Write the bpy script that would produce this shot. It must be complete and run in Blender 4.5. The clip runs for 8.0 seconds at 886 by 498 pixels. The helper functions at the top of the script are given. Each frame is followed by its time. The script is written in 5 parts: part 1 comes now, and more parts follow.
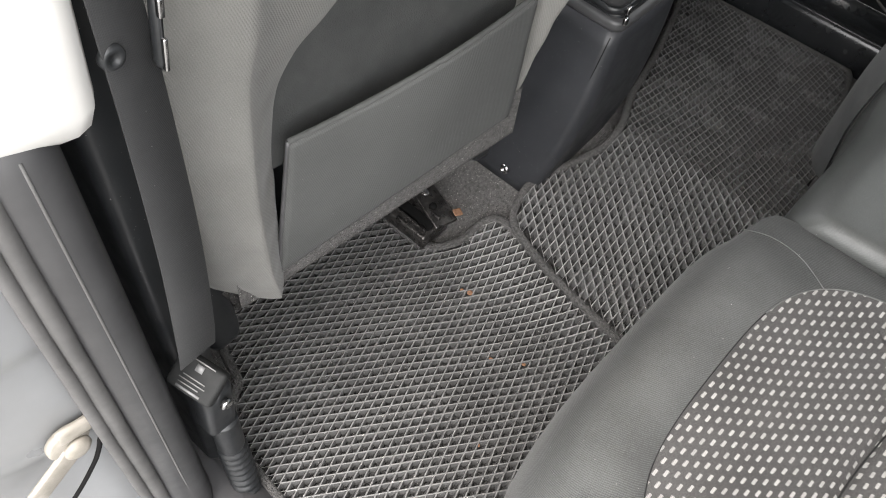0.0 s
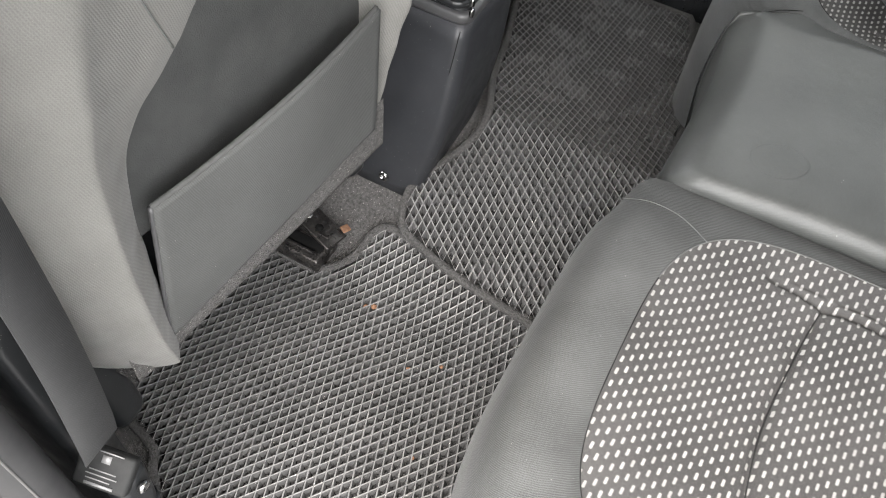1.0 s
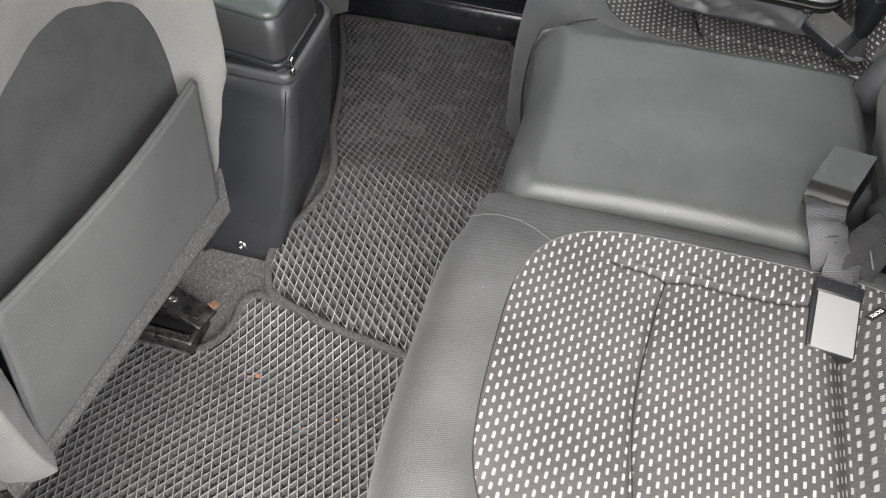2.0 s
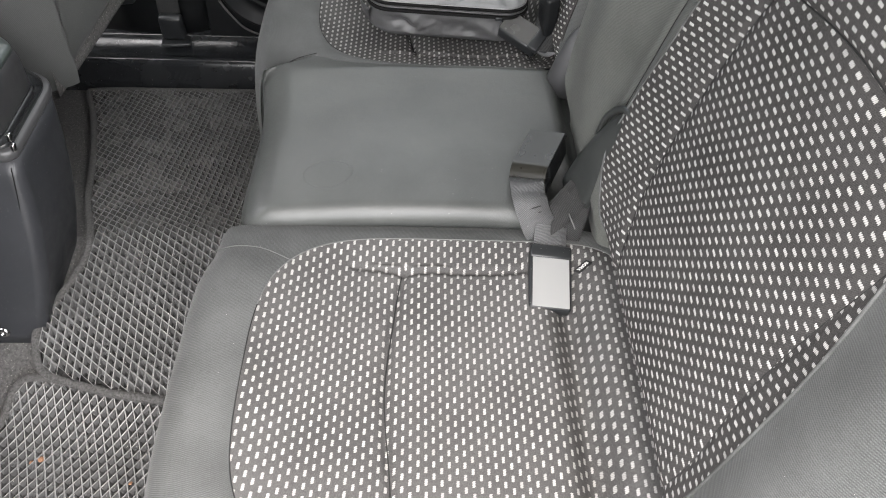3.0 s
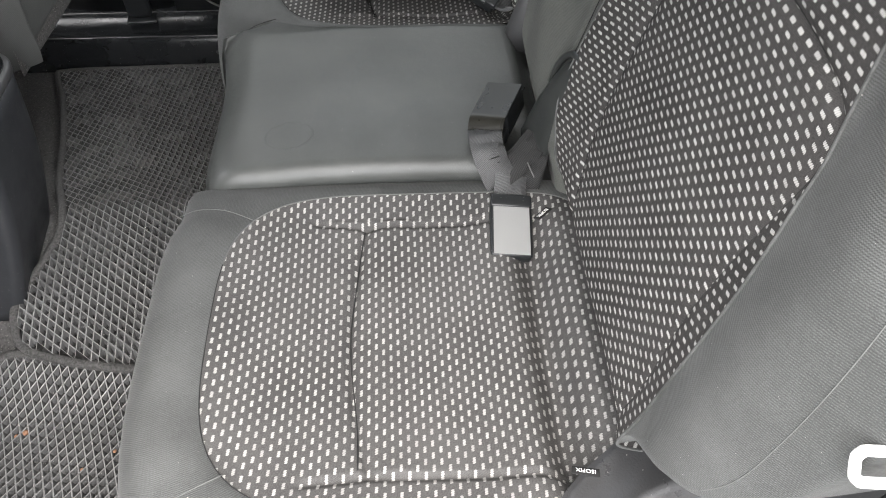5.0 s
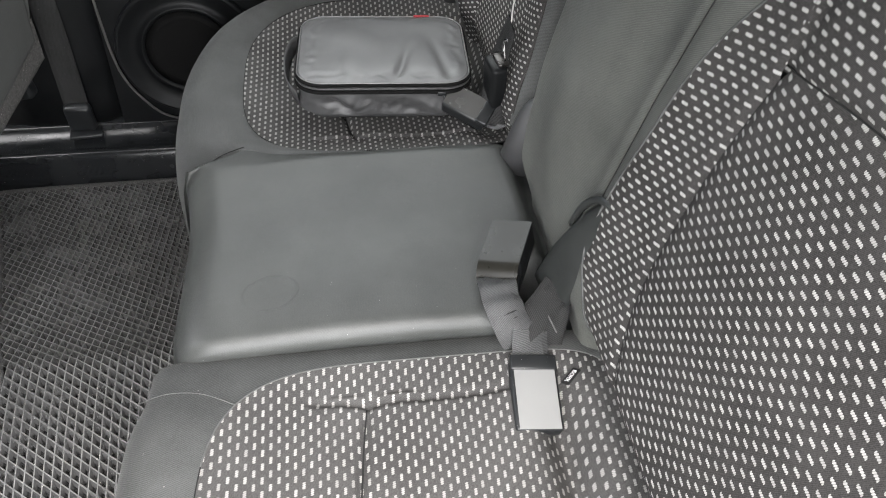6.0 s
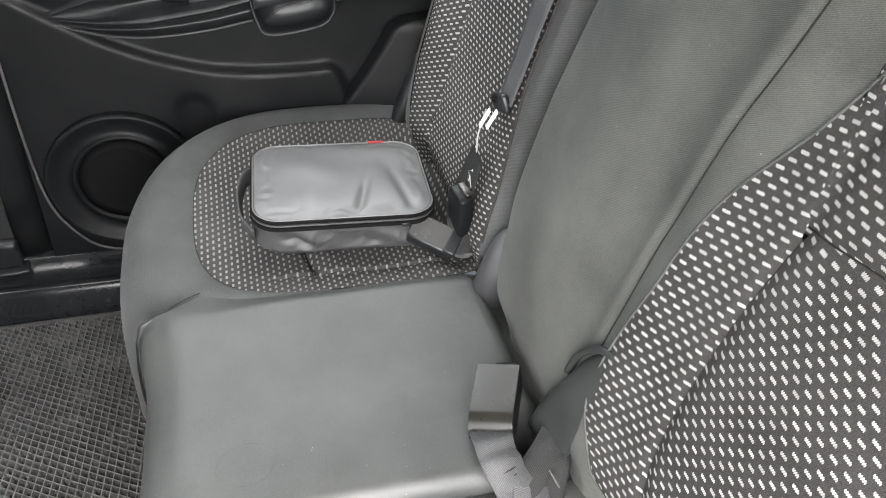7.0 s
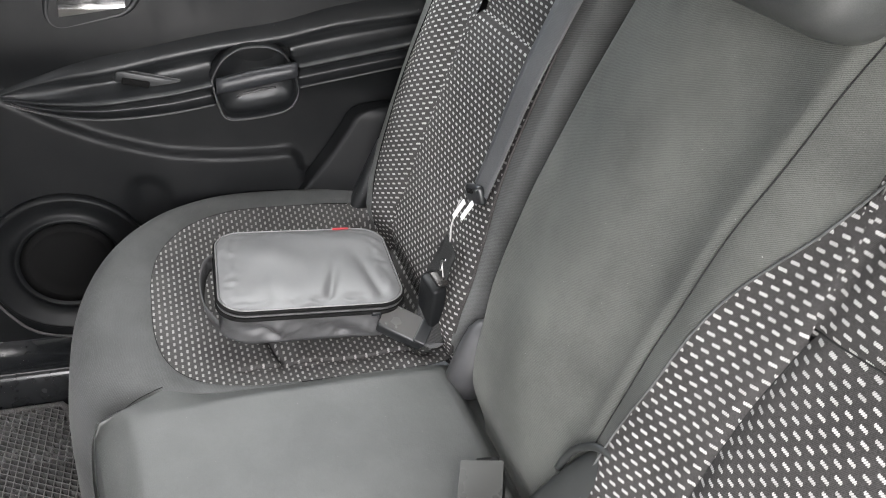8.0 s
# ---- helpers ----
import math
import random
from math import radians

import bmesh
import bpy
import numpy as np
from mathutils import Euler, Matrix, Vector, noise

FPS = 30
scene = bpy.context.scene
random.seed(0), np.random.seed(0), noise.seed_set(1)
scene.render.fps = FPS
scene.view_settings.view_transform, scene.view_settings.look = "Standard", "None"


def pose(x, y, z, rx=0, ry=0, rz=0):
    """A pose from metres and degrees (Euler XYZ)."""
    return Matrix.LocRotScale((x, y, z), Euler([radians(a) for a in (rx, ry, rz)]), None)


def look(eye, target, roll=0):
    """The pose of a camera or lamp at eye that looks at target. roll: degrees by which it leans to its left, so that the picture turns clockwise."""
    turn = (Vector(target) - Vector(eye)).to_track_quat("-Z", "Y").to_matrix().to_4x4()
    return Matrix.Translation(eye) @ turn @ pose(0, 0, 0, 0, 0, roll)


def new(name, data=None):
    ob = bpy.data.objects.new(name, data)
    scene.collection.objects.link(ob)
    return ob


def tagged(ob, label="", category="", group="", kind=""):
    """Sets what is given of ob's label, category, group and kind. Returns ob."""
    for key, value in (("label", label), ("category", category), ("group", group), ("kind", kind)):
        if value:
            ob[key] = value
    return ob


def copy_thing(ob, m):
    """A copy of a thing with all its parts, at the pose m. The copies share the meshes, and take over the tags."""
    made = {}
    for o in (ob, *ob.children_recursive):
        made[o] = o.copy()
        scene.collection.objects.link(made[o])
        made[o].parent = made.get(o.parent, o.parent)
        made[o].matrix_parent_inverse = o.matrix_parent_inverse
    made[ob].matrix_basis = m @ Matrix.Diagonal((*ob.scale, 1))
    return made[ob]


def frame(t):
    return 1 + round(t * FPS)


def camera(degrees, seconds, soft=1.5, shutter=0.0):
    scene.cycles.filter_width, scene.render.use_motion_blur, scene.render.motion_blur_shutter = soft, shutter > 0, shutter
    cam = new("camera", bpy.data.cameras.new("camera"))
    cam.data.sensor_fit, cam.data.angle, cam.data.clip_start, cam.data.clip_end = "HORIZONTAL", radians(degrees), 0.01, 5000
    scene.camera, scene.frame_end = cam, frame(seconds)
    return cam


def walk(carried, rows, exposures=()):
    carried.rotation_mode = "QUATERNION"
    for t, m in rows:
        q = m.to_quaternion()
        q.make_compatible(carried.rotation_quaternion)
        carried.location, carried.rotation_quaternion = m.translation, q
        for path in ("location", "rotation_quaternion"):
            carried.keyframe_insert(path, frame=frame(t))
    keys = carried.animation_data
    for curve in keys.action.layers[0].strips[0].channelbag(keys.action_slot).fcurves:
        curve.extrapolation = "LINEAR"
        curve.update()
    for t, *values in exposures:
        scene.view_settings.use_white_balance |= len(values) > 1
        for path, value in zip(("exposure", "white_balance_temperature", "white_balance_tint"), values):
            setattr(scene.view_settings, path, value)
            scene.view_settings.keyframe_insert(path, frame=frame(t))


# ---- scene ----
cam = camera(57.4, 8.0, 1.0)
PATH = [
    (0, (0.096, -0.067, 0.981), (1.04, 0.605, -0.65), 8.3),
    (0.5, (0.108, -0.043, 0.98), (1.113, 0.505, -0.66), 7.3),
    (1, (0.128, -0.055, 0.991), (1.191, 0.402, -0.64), 6.7),
    (1.2, (0.125, -0.055, 1.003), (1.211, 0.388, -0.617), 6.3),
    (2.3, (0.107, -0.137, 0.998), (1.441, -0.005, -0.486), 3.9),
    (2.5, (0.102, -0.168, 1.004), (1.474, -0.124, -0.451), 4.1),
    (3, (0.06, -0.226, 1.021), (1.454, -0.329, -0.41), 4.4),
    (3.5, (0.033, -0.235, 1.024), (1.36, -0.356, -0.467), 2.9),
    (4, (0.025, -0.243, 1.021), (1.268, -0.356, -0.541), 1.6),
    (4.2, (0.023, -0.248, 1.019), (1.274, -0.369, -0.537), 1.8),
    (5.3, (0.036, -0.265, 1.01), (1.41, -0.386, -0.438), 2.1),
    (5.5, (0.069, -0.26, 1.002), (1.444, -0.406, -0.442), 2.4),
    (6, (0.205, -0.211, 1.0), (1.646, -0.463, -0.363), 3.0),
    (6.5, (0.289, -0.191, 1.032), (1.798, -0.574, -0.223), 3.2),
    (7, (0.3, -0.16, 1.023), (1.829, -0.619, -0.182), 4.2),
    (7.5, (0.314, -0.142, 1.024), (1.865, -0.743, -0.086), 6.1),
    (8, (0.335, -0.099, 1.028), (1.913, -0.762, -0.006), 7.8),
]
walk(cam, [(t, look(eye, target, roll)) for t, eye, target, roll in PATH], ((0, 2.0, 6650, 10), (0.5, 2.35, 6650, 10), (1, 2.40, 6650, 10), (2.5, 2.54, 6600, 11), (3.5, 2.48, 6600, 11), (4.2, 2.36, 6600, 10), (5.5, 2.22, 6550, 10), (6.2, 2.68, 6550, 10), (7, 3.10, 6600, 11), (8, 3.14, 6600, 12)))

# ---- light ----
world = bpy.data.worlds.new("sky")
scene.world = world
world.use_nodes = True
wn = world.node_tree.nodes
sky = wn.new("ShaderNodeTexSky")
sky.sky_type, sky.sun_disc = "NISHITA", False
sky.sun_elevation, sky.sun_rotation, sky.air_density, sky.dust_density = radians(67), radians(-90), 1.0, 4.0
pale = wn.new("ShaderNodeHueSaturation")      # a hazy, nearly white sky
pale.inputs["Saturation"].default_value = 0.5
world.node_tree.links.new(sky.outputs[0], pale.inputs["Color"])
world.node_tree.links.new(pale.outputs[0], wn["Background"].inputs[0])
wn["Background"].inputs[1].default_value = 0.15
sun = new("sun", bpy.data.lights.new("sun", "SUN"))
sun.data.energy, sun.data.angle, sun.data.color = 4.4, radians(150), (1.0, 0.985, 0.965)
sun.matrix_world = look((-0.50, -0.30, 3.00), (0.6, -0.20, 0.35))


# ---- materials ----
def material(name, color, rough=0.6, metal=0.0, spec=0.5):
    m = bpy.data.materials.new(name)
    m.use_nodes = True
    b = m.node_tree.nodes["Principled BSDF"]
    b.inputs["Base Color"].default_value = (*color, 1)
    b.inputs["Roughness"].default_value = rough
    b.inputs["Metallic"].default_value = metal
    b.inputs["Specular IOR Level"].default_value = spec
    return m


class Nodes:
    """Short hand for shader nodes."""

    def __init__(self, m):
        self.t = m.node_tree
        self.b = self.t.nodes["Principled BSDF"]

    def put(self, sock, v):
        if isinstance(v, bpy.types.NodeSocket):
            self.t.links.new(v, sock)
        else:
            sock.default_value = v

    def math(self, op, a, b=0.0, c=0.0):
        n = self.t.nodes.new("ShaderNodeMath")
        n.operation = op
        for i, v in enumerate((a, b, c)):
            self.put(n.inputs[i], v)
        return n.outputs[0]

    def coords(self, kind):
        return self.t.nodes.new("ShaderNodeTexCoord").outputs[kind]

    def split(self, v):
        n = self.t.nodes.new("ShaderNodeSeparateXYZ")
        self.put(n.inputs[0], v)
        return n.outputs[0], n.outputs[1], n.outputs[2]

    def noise(self, scale, detail=4.0, rough=0.6, vec=None):
        n = self.t.nodes.new("ShaderNodeTexNoise")
        n.inputs["Scale"].default_value, n.inputs["Detail"].default_value, n.inputs["Roughness"].default_value = scale, detail, rough
        self.put(n.inputs["Vector"], self.coords("Object") if vec is None else vec)
        return n.outputs["Fac"]

    def ramp(self, v, lo, hi, a=0.0, b=1.0):
        n = self.t.nodes.new("ShaderNodeMapRange")
        n.inputs[1].default_value, n.inputs[2].default_value, n.inputs[3].default_value, n.inputs[4].default_value = lo, hi, a, b
        self.put(n.inputs[0], v)
        return n.outputs[0]

    def mix(self, f, a, b):
        n = self.t.nodes.new("ShaderNodeMix")
        n.data_type = "RGBA"
        self.put(n.inputs[0], f)
        self.put(n.inputs[6], (*a, 1) if isinstance(a, tuple) else a)
        self.put(n.inputs[7], (*b, 1) if isinstance(b, tuple) else b)
        return n.outputs[2]

    def color(self, v):
        self.put(self.b.inputs["Base Color"], v)

    def rough(self, v):
        self.put(self.b.inputs["Roughness"], v)

    def bump(self, h, strength, dist):
        n = self.t.nodes.new("ShaderNodeBump")
        n.inputs["Strength"].default_value, n.inputs["Distance"].default_value = strength, dist
        self.put(n.inputs["Height"], h)
        old = self.b.inputs["Normal"]
        if old.is_linked:
            self.t.links.new(old.links[0].from_socket, n.inputs["Normal"])
        self.t.links.new(n.outputs[0], old)


def mottled(name, dark, light, rough, scale=40, grain=600, bump=0.15, dist=0.0006, metal=0.0, spec=0.5, dust=0.0):
    """A surface with soft stains and a fine grain; dust: share of pale specks."""
    m = material(name, dark, rough, metal, spec)
    n = Nodes(m)
    f = n.ramp(n.noise(scale), 0.3, 0.7)
    c = n.mix(f, dark, light)
    g = n.noise(grain, 2.0)
    if dust:
        d = n.ramp(n.noise(grain * 0.55, 1.0), 0.80 - dust, 0.84 - dust)
        c = n.mix(d, c, (0.45, 0.43, 0.40))
    n.color(c)
    n.rough(n.ramp(n.noise(scale * 1.7), 0.3, 0.7, rough - 0.08, rough + 0.08))
    n.bump(g, bump, dist)
    return m


def twill(name, dark, light, pitch=0.0016, rough=0.85, sheen=0.3, rib=0.16, relief=0.22, spec=0.25):
    """Plain car upholstery with a fine broken twill; the mesh's UV is in metres."""
    m = material(name, dark, rough, 0.0, spec)
    n = Nodes(m)
    n.b.inputs["Sheen Weight"].default_value = sheen
    n.b.inputs["Sheen Roughness"].default_value = 0.4
    x, y, _ = n.split(n.coords("UV"))
    w = 2 * math.pi / pitch
    slip = n.math("MULTIPLY", n.noise(70.0, 2.0), 0.0022)
    rise = n.math("SINE", n.math("MULTIPLY", n.math("ADD", n.math("ADD", x, slip), n.math("MULTIPLY", y, 0.35)), w))
    cross = n.math("SINE", n.math("MULTIPLY", n.math("SUBTRACT", y, n.math("MULTIPLY", x, 0.2)), w * 0.9))
    weave = n.math("ADD", n.math("MULTIPLY", rise, 0.62), n.math("MULTIPLY", n.math("MULTIPLY", cross, rise), 0.38))
    fuzz = n.ramp(n.noise(1100.0, 2.0), 0.3, 0.7, -0.30, 0.30)
    f = n.math("ADD", n.math("MULTIPLY", weave, rib), n.math("ADD", n.ramp(n.noise(7.0, 5.0), 0.25, 0.75), fuzz))
    c = n.mix(f, dark, light)
    lint = n.ramp(n.noise(430, 1.0), 0.805, 0.82)
    n.color(n.mix(n.math("MULTIPLY", lint, 0.6), c, (0.42, 0.41, 0.39)))
    n.bump(weave, relief, 0.0004)
    n.bump(n.noise(45, 3.0), 0.14, 0.003)
    return m


def dashed(name, ground, ground2, thread1, thread2):
    """Woven upholstery: a fine ground with rows of staggered pale dashes, each of four slanted threads; UV in metres, dashes run along u."""
    m = material(name, ground, 0.95, 0.0, 0.08)
    n = Nodes(m)
    x, y, _ = n.split(n.coords("UV"))
    wob = n.math("MULTIPLY", n.math("SUBTRACT", n.noise(14.0), 0.5), 0.0035)
    jag = n.math("MULTIPLY", n.math("SUBTRACT", n.noise(700.0, 2.0), 0.5), 0.0006)
    u = n.math("ADD", x, n.math("ADD", wob, jag))
    v = n.math("ADD", y, jag)
    col = n.math("DIVIDE", v, 0.0076)
    row = n.math("FLOOR", col)
    odd = n.math("MODULO", n.math("ABSOLUTE", row), 2.0)
    cu = n.math("ADD", n.math("DIVIDE", u, 0.0140), n.math("MULTIPLY", odd, 0.5))
    fv = n.math("MULTIPLY", n.math("SUBTRACT", n.math("FRACT", col), 0.5), 0.0076)
    fu = n.math("MULTIPLY", n.math("SUBTRACT", n.math("FRACT", cu), 0.5), 0.0140)
    fv = n.math("SUBTRACT", fv, n.math("MULTIPLY", fu, 0.06))
    # the threads of a dash lie aslant, with dark gaps between them
    th = n.math("ABSOLUTE", n.math("SINE", n.math("ADD", n.math("MULTIPLY", n.math("ADD", fu, n.math("MULTIPLY", fv, 0.45)), math.pi / 0.0018), math.pi / 2)))
    a = n.math("DIVIDE", n.math("ABSOLUTE", fv), n.math("ADD", 0.00080, n.math("MULTIPLY", th, 0.00085)))
    b = n.math("DIVIDE", n.math("ABSOLUTE", fu), 0.0036)
    r = n.math("ADD", n.math("POWER", a, 4.0), n.math("POWER", b, 8.0))
    mask = n.math("MULTIPLY", n.ramp(r, 0.8, 1.25, 1.0, 0.0), n.ramp(th, 0.0, 0.55, 0.45, 1.0))
    rib = n.math("SINE", n.math("MULTIPLY", n.math("ADD", x, n.math("MULTIPLY", y, 0.5)), 2 * math.pi / 0.0013))
    fuzz = n.ramp(n.noise(900.0, 3.0), 0.3, 0.7, -0.7, 0.7)
    f = n.math("ADD", n.math("ADD", n.math("MULTIPLY", rib, 0.35), fuzz), n.ramp(n.noise(9.0, 5.0), 0.3, 0.7))
    base = n.mix(f, ground, ground2)
    cell = n.t.nodes.new("ShaderNodeTexWhiteNoise")
    cell.noise_dimensions = "2D"
    xy = n.t.nodes.new("ShaderNodeCombineXYZ")
    n.put(xy.inputs[0], n.math("FLOOR", cu))
    n.put(xy.inputs[1], row)
    n.put(cell.inputs["Vector"], xy.outputs[0])
    thread = n.mix(cell.outputs["Value"], thread1, thread2)
    n.color(n.mix(mask, base, thread))
    n.bump(n.math("ADD", mask, n.math("ADD", n.math("MULTIPLY", rib, 0.15), n.math("MULTIPLY", n.noise(1300.0, 2.0), 0.5))), 0.5, 0.0005)
    return m


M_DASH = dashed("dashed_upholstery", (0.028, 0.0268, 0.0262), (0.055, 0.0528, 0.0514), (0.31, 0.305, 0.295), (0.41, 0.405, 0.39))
# Paler copy of the dashed cloth, with the cushion's light put into it.
M_DASHSEAT = dashed("lit_dashed_upholstery", (0.042, 0.0408, 0.0400), (0.077, 0.0752, 0.0735), (0.25, 0.245, 0.235), (0.33, 0.325, 0.31))
M_BACKMID = twill("middle_back_cloth", (0.058, 0.0600, 0.0550), (0.124, 0.1270, 0.1160), 0.0016, 0.70, 0.02, 0.40, 0.30)
M_PLAIN = twill("plain_upholstery", (0.038, 0.0395, 0.0385), (0.086, 0.0885, 0.087), 0.0019, 0.85, 0.08, 0.45, 0.38)
M_PAD = twill("smooth_upholstery", (0.040, 0.042, 0.0405), (0.072, 0.075, 0.072), 0.0014, 0.42, 0.0, 0.22, 0.16)
M_COVER = twill("grey_seat_cover", (0.100, 0.099, 0.093), (0.142, 0.140, 0.132), 0.0023, 0.9, 0.12, 0.30, 0.30)
M_POCKET = twill("pocket_cloth", (0.050, 0.0515, 0.050), (0.072, 0.074, 0.072), 0.0020, 0.85, 0.04, 0.45)
# the pad carries the faint oval print of something that stood on it
mark = Nodes(M_PAD)
mx, my, _ = mark.split(mark.coords("UV"))
oval = mark.math("SQRT", mark.math("ADD", mark.math("POWER", mark.math("DIVIDE", mark.math("SUBTRACT", mx, 0.834), 0.0245), 2.0), mark.math("POWER", mark.math("DIVIDE", mark.math("SUBTRACT", my, 0.224), 0.0265), 2.0)))
print_ring = mark.ramp(mark.math("ABSOLUTE", mark.math("SUBTRACT", oval, mark.math("ADD", 0.94, mark.math("MULTIPLY", mark.noise(60.0), 0.12)))), 0.0, 0.07, 1.0, 0.0)
print_ring = mark.math("MULTIPLY", print_ring, mark.ramp(mark.noise(45.0), 0.3, 0.6))
mark.bump(print_ring, 0.38, -0.0012)
folds = Nodes(M_COVER)
folds.bump(folds.noise(8.0, 2.0), 0.55, 0.03)
M_PAD.node_tree.nodes["Principled BSDF"].inputs["Specular IOR Level"].default_value = 0.45
M_SEATBACK = mottled("seat_back_cloth", (0.022, 0.0235, 0.023), (0.034, 0.0355, 0.0345), 0.75, 25, 700, 0.5, 0.001)
# Pits darker than ridges: the pits' shade is put into the colour.
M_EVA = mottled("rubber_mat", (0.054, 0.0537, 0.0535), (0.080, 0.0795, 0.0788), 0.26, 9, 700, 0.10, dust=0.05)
M_EVA_TOP = mottled("lit_rubber_ridges", (0.110, 0.109, 0.1075), (0.148, 0.1465, 0.1435), 0.38, 9, 700, 0.10, dust=0.08)
M_EDGE = mottled("mat_binding", (0.035, 0.034, 0.033), (0.105, 0.102, 0.099), 0.95, 330, 900, 1.0, 0.003)
M_CARPET = mottled("carpet", (0.045, 0.043, 0.042), (0.125, 0.121, 0.117), 0.95, 260, 900, 1.0, 0.003, dust=0.10)
M_BLACK = mottled("black_plastic", (0.010, 0.011, 0.012), (0.016, 0.017, 0.018), 0.36, 18, 1100, 0.15, 0.0004, spec=0.42, dust=0.02)
M_CONSOLE = mottled("console_plastic", (0.018, 0.019, 0.021), (0.026, 0.027, 0.030), 0.36, 18, 1300, 0.15, 0.0004, spec=0.35, dust=0.035)
M_GREYPL = mottled("grey_trim_plastic", (0.038, 0.038, 0.0395), (0.052, 0.052, 0.0535), 0.46, 14, 1200, 0.1, 0.0004)
M_PILLAR = mottled("pillar_trim_plastic", (0.024, 0.024, 0.025), (0.035, 0.035, 0.036), 0.46, 14, 1200, 0.1, 0.0004, spec=0.4)
M_LIGHTPL = mottled("pale_trim_plastic", (0.50, 0.49, 0.47), (0.56, 0.55, 0.53), 0.5, 10, 1000, 0.05, 0.0003)
M_GLOSS = mottled("glossy_black_plastic", (0.010, 0.011, 0.012), (0.018, 0.019, 0.020), 0.20, 9, 900, 0.06, 0.0003, dust=0.02)
M_RUBBER = mottled("rubber_seal", (0.055, 0.054, 0.053), (0.075, 0.073, 0.072), 0.7, 30, 700, 0.2)
M_PAINT = mottled("silver_paint", (0.17, 0.174, 0.178), (0.21, 0.214, 0.218), 0.35, 6, 1500, 0.03, 0.0002, metal=0.3)
M_HINGE = mottled("primered_steel", (0.17, 0.155, 0.13), (0.27, 0.25, 0.22), 0.5, 60, 800, 0.2)
# The lid top's pale grey-green holds the sky's reflection as colour.
M_LID = mottled("sky_toned_vinyl", (0.050, 0.060, 0.056), (0.062, 0.072, 0.068), 0.34, 18, 1300, 0.1, 0.0003)
M_LIDRIM = mottled("armrest_rim_plastic", (0.024, 0.024, 0.025), (0.036, 0.036, 0.037), 0.36, 18, 1300, 0.1, 0.0003)
M_TRIM = mottled("worn_trim_plastic", (0.036, 0.036, 0.037), (0.054, 0.054, 0.055), 0.33, 22, 420, 0.5, 0.0008, dust=0.03)
M_STEEL = mottled("oily_steel", (0.02, 0.02, 0.02), (0.11, 0.103, 0.099), 0.3, 70, 500, 0.4, 0.001, metal=0.8)
M_CHROME = material("chrome", (0.50, 0.50, 0.50), 0.14, 1.0)
M_RUST = mottled("rust", (0.12, 0.060, 0.033), (0.24, 0.13, 0.075), 0.9, 300, 900, 0.5)
M_WEB = twill("belt_webbing", (0.036, 0.037, 0.038), (0.096, 0.097, 0.098), 0.0018, 0.38, 0.0, 0.9, 0.7)
# Paler than the other webbing: a window's sheen is put into the colour.
M_BELT = twill("window_sheen_webbing", (0.060, 0.061, 0.063), (0.098, 0.099, 0.101), 0.0016, 0.36, 0.0, 0.3)
M_FRONTWEB = twill("front_belt_webbing", (0.020, 0.0205, 0.021), (0.034, 0.0345, 0.035), 0.0018, 0.5, 0.02, 0.3)
# Darker webbing copy; shade among the folded straps is put into its colour.
M_WEBDARK = twill("dark_belt_webbing", (0.012, 0.0122, 0.0122), (0.036, 0.0362, 0.0362), 0.0020, 0.7, 0.0, 0.8, 0.6, spec=0.10)
M_SLEEVE = mottled("satin_sleeve_plastic", (0.021, 0.0225, 0.022), (0.031, 0.033, 0.032), 0.36, 20, 900, 0.15, 0.0004, spec=0.42)
M_WHITE = material("white_print", (0.75, 0.75, 0.74), 0.6)
M_DOOR = mottled("door_panel_plastic", (0.0055, 0.006, 0.0065), (0.0085, 0.009, 0.0095), 0.42, 16, 1400, 0.2, 0.0005, spec=0.16)
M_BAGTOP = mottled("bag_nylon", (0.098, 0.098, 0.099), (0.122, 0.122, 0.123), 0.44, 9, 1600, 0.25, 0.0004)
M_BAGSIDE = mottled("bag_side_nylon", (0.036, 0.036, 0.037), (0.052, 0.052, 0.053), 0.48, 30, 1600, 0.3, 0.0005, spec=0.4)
M_PIPE = material("bag_piping_grey", (0.13, 0.13, 0.13), 0.16)
M_LABEL = mottled("matt_black_sleeve", (0.010, 0.0105, 0.0105), (0.018, 0.0185, 0.0185), 0.6, 40, 700, 0.4, 0.0006, spec=0.12)
M_CORD = mottled("pale_cord", (0.26, 0.255, 0.245), (0.40, 0.395, 0.38), 0.8, 300, 900, 0.4)
M_RED = material("red_tab", (0.28, 0.02, 0.025), 0.7)
M_STITCH = material("grey_stitching", (0.085, 0.088, 0.085), 0.9)
M_SEAM = material("sewn_seam", (0.022, 0.022, 0.022), 0.95, 0.0, 0.1)
M_FLATBLACK = material("flat_black", (0.006, 0.006, 0.006), 0.95, 0.0, 0.1)
M_BUCKLE = mottled("buckle_face", (0.205, 0.205, 0.203), (0.225, 0.225, 0.222), 0.33, 4, 1500, 0.04, 0.0002)
M_BUCKLE_DARK = mottled("dark_buckle_face", (0.013, 0.0125, 0.0103), (0.020, 0.0192, 0.0158), 0.28, 8, 1500, 0.05, 0.0002, spec=0.30)
M_BUCKLE_SATIN = mottled("satin_buckle_face", (0.13, 0.13, 0.127), (0.15, 0.15, 0.146), 0.26, 6, 1500, 0.03, 0.0002, metal=0.6)
M_HEAD = mottled("headlining", (0.42, 0.41, 0.39), (0.50, 0.49, 0.47), 0.95, 40, 900, 0.3)
M_UNSEEN_GROUND = mottled("unseen_grey_ground", (0.10, 0.098, 0.094), (0.14, 0.137, 0.131), 0.9, 3, 160, 0.6, 0.004)


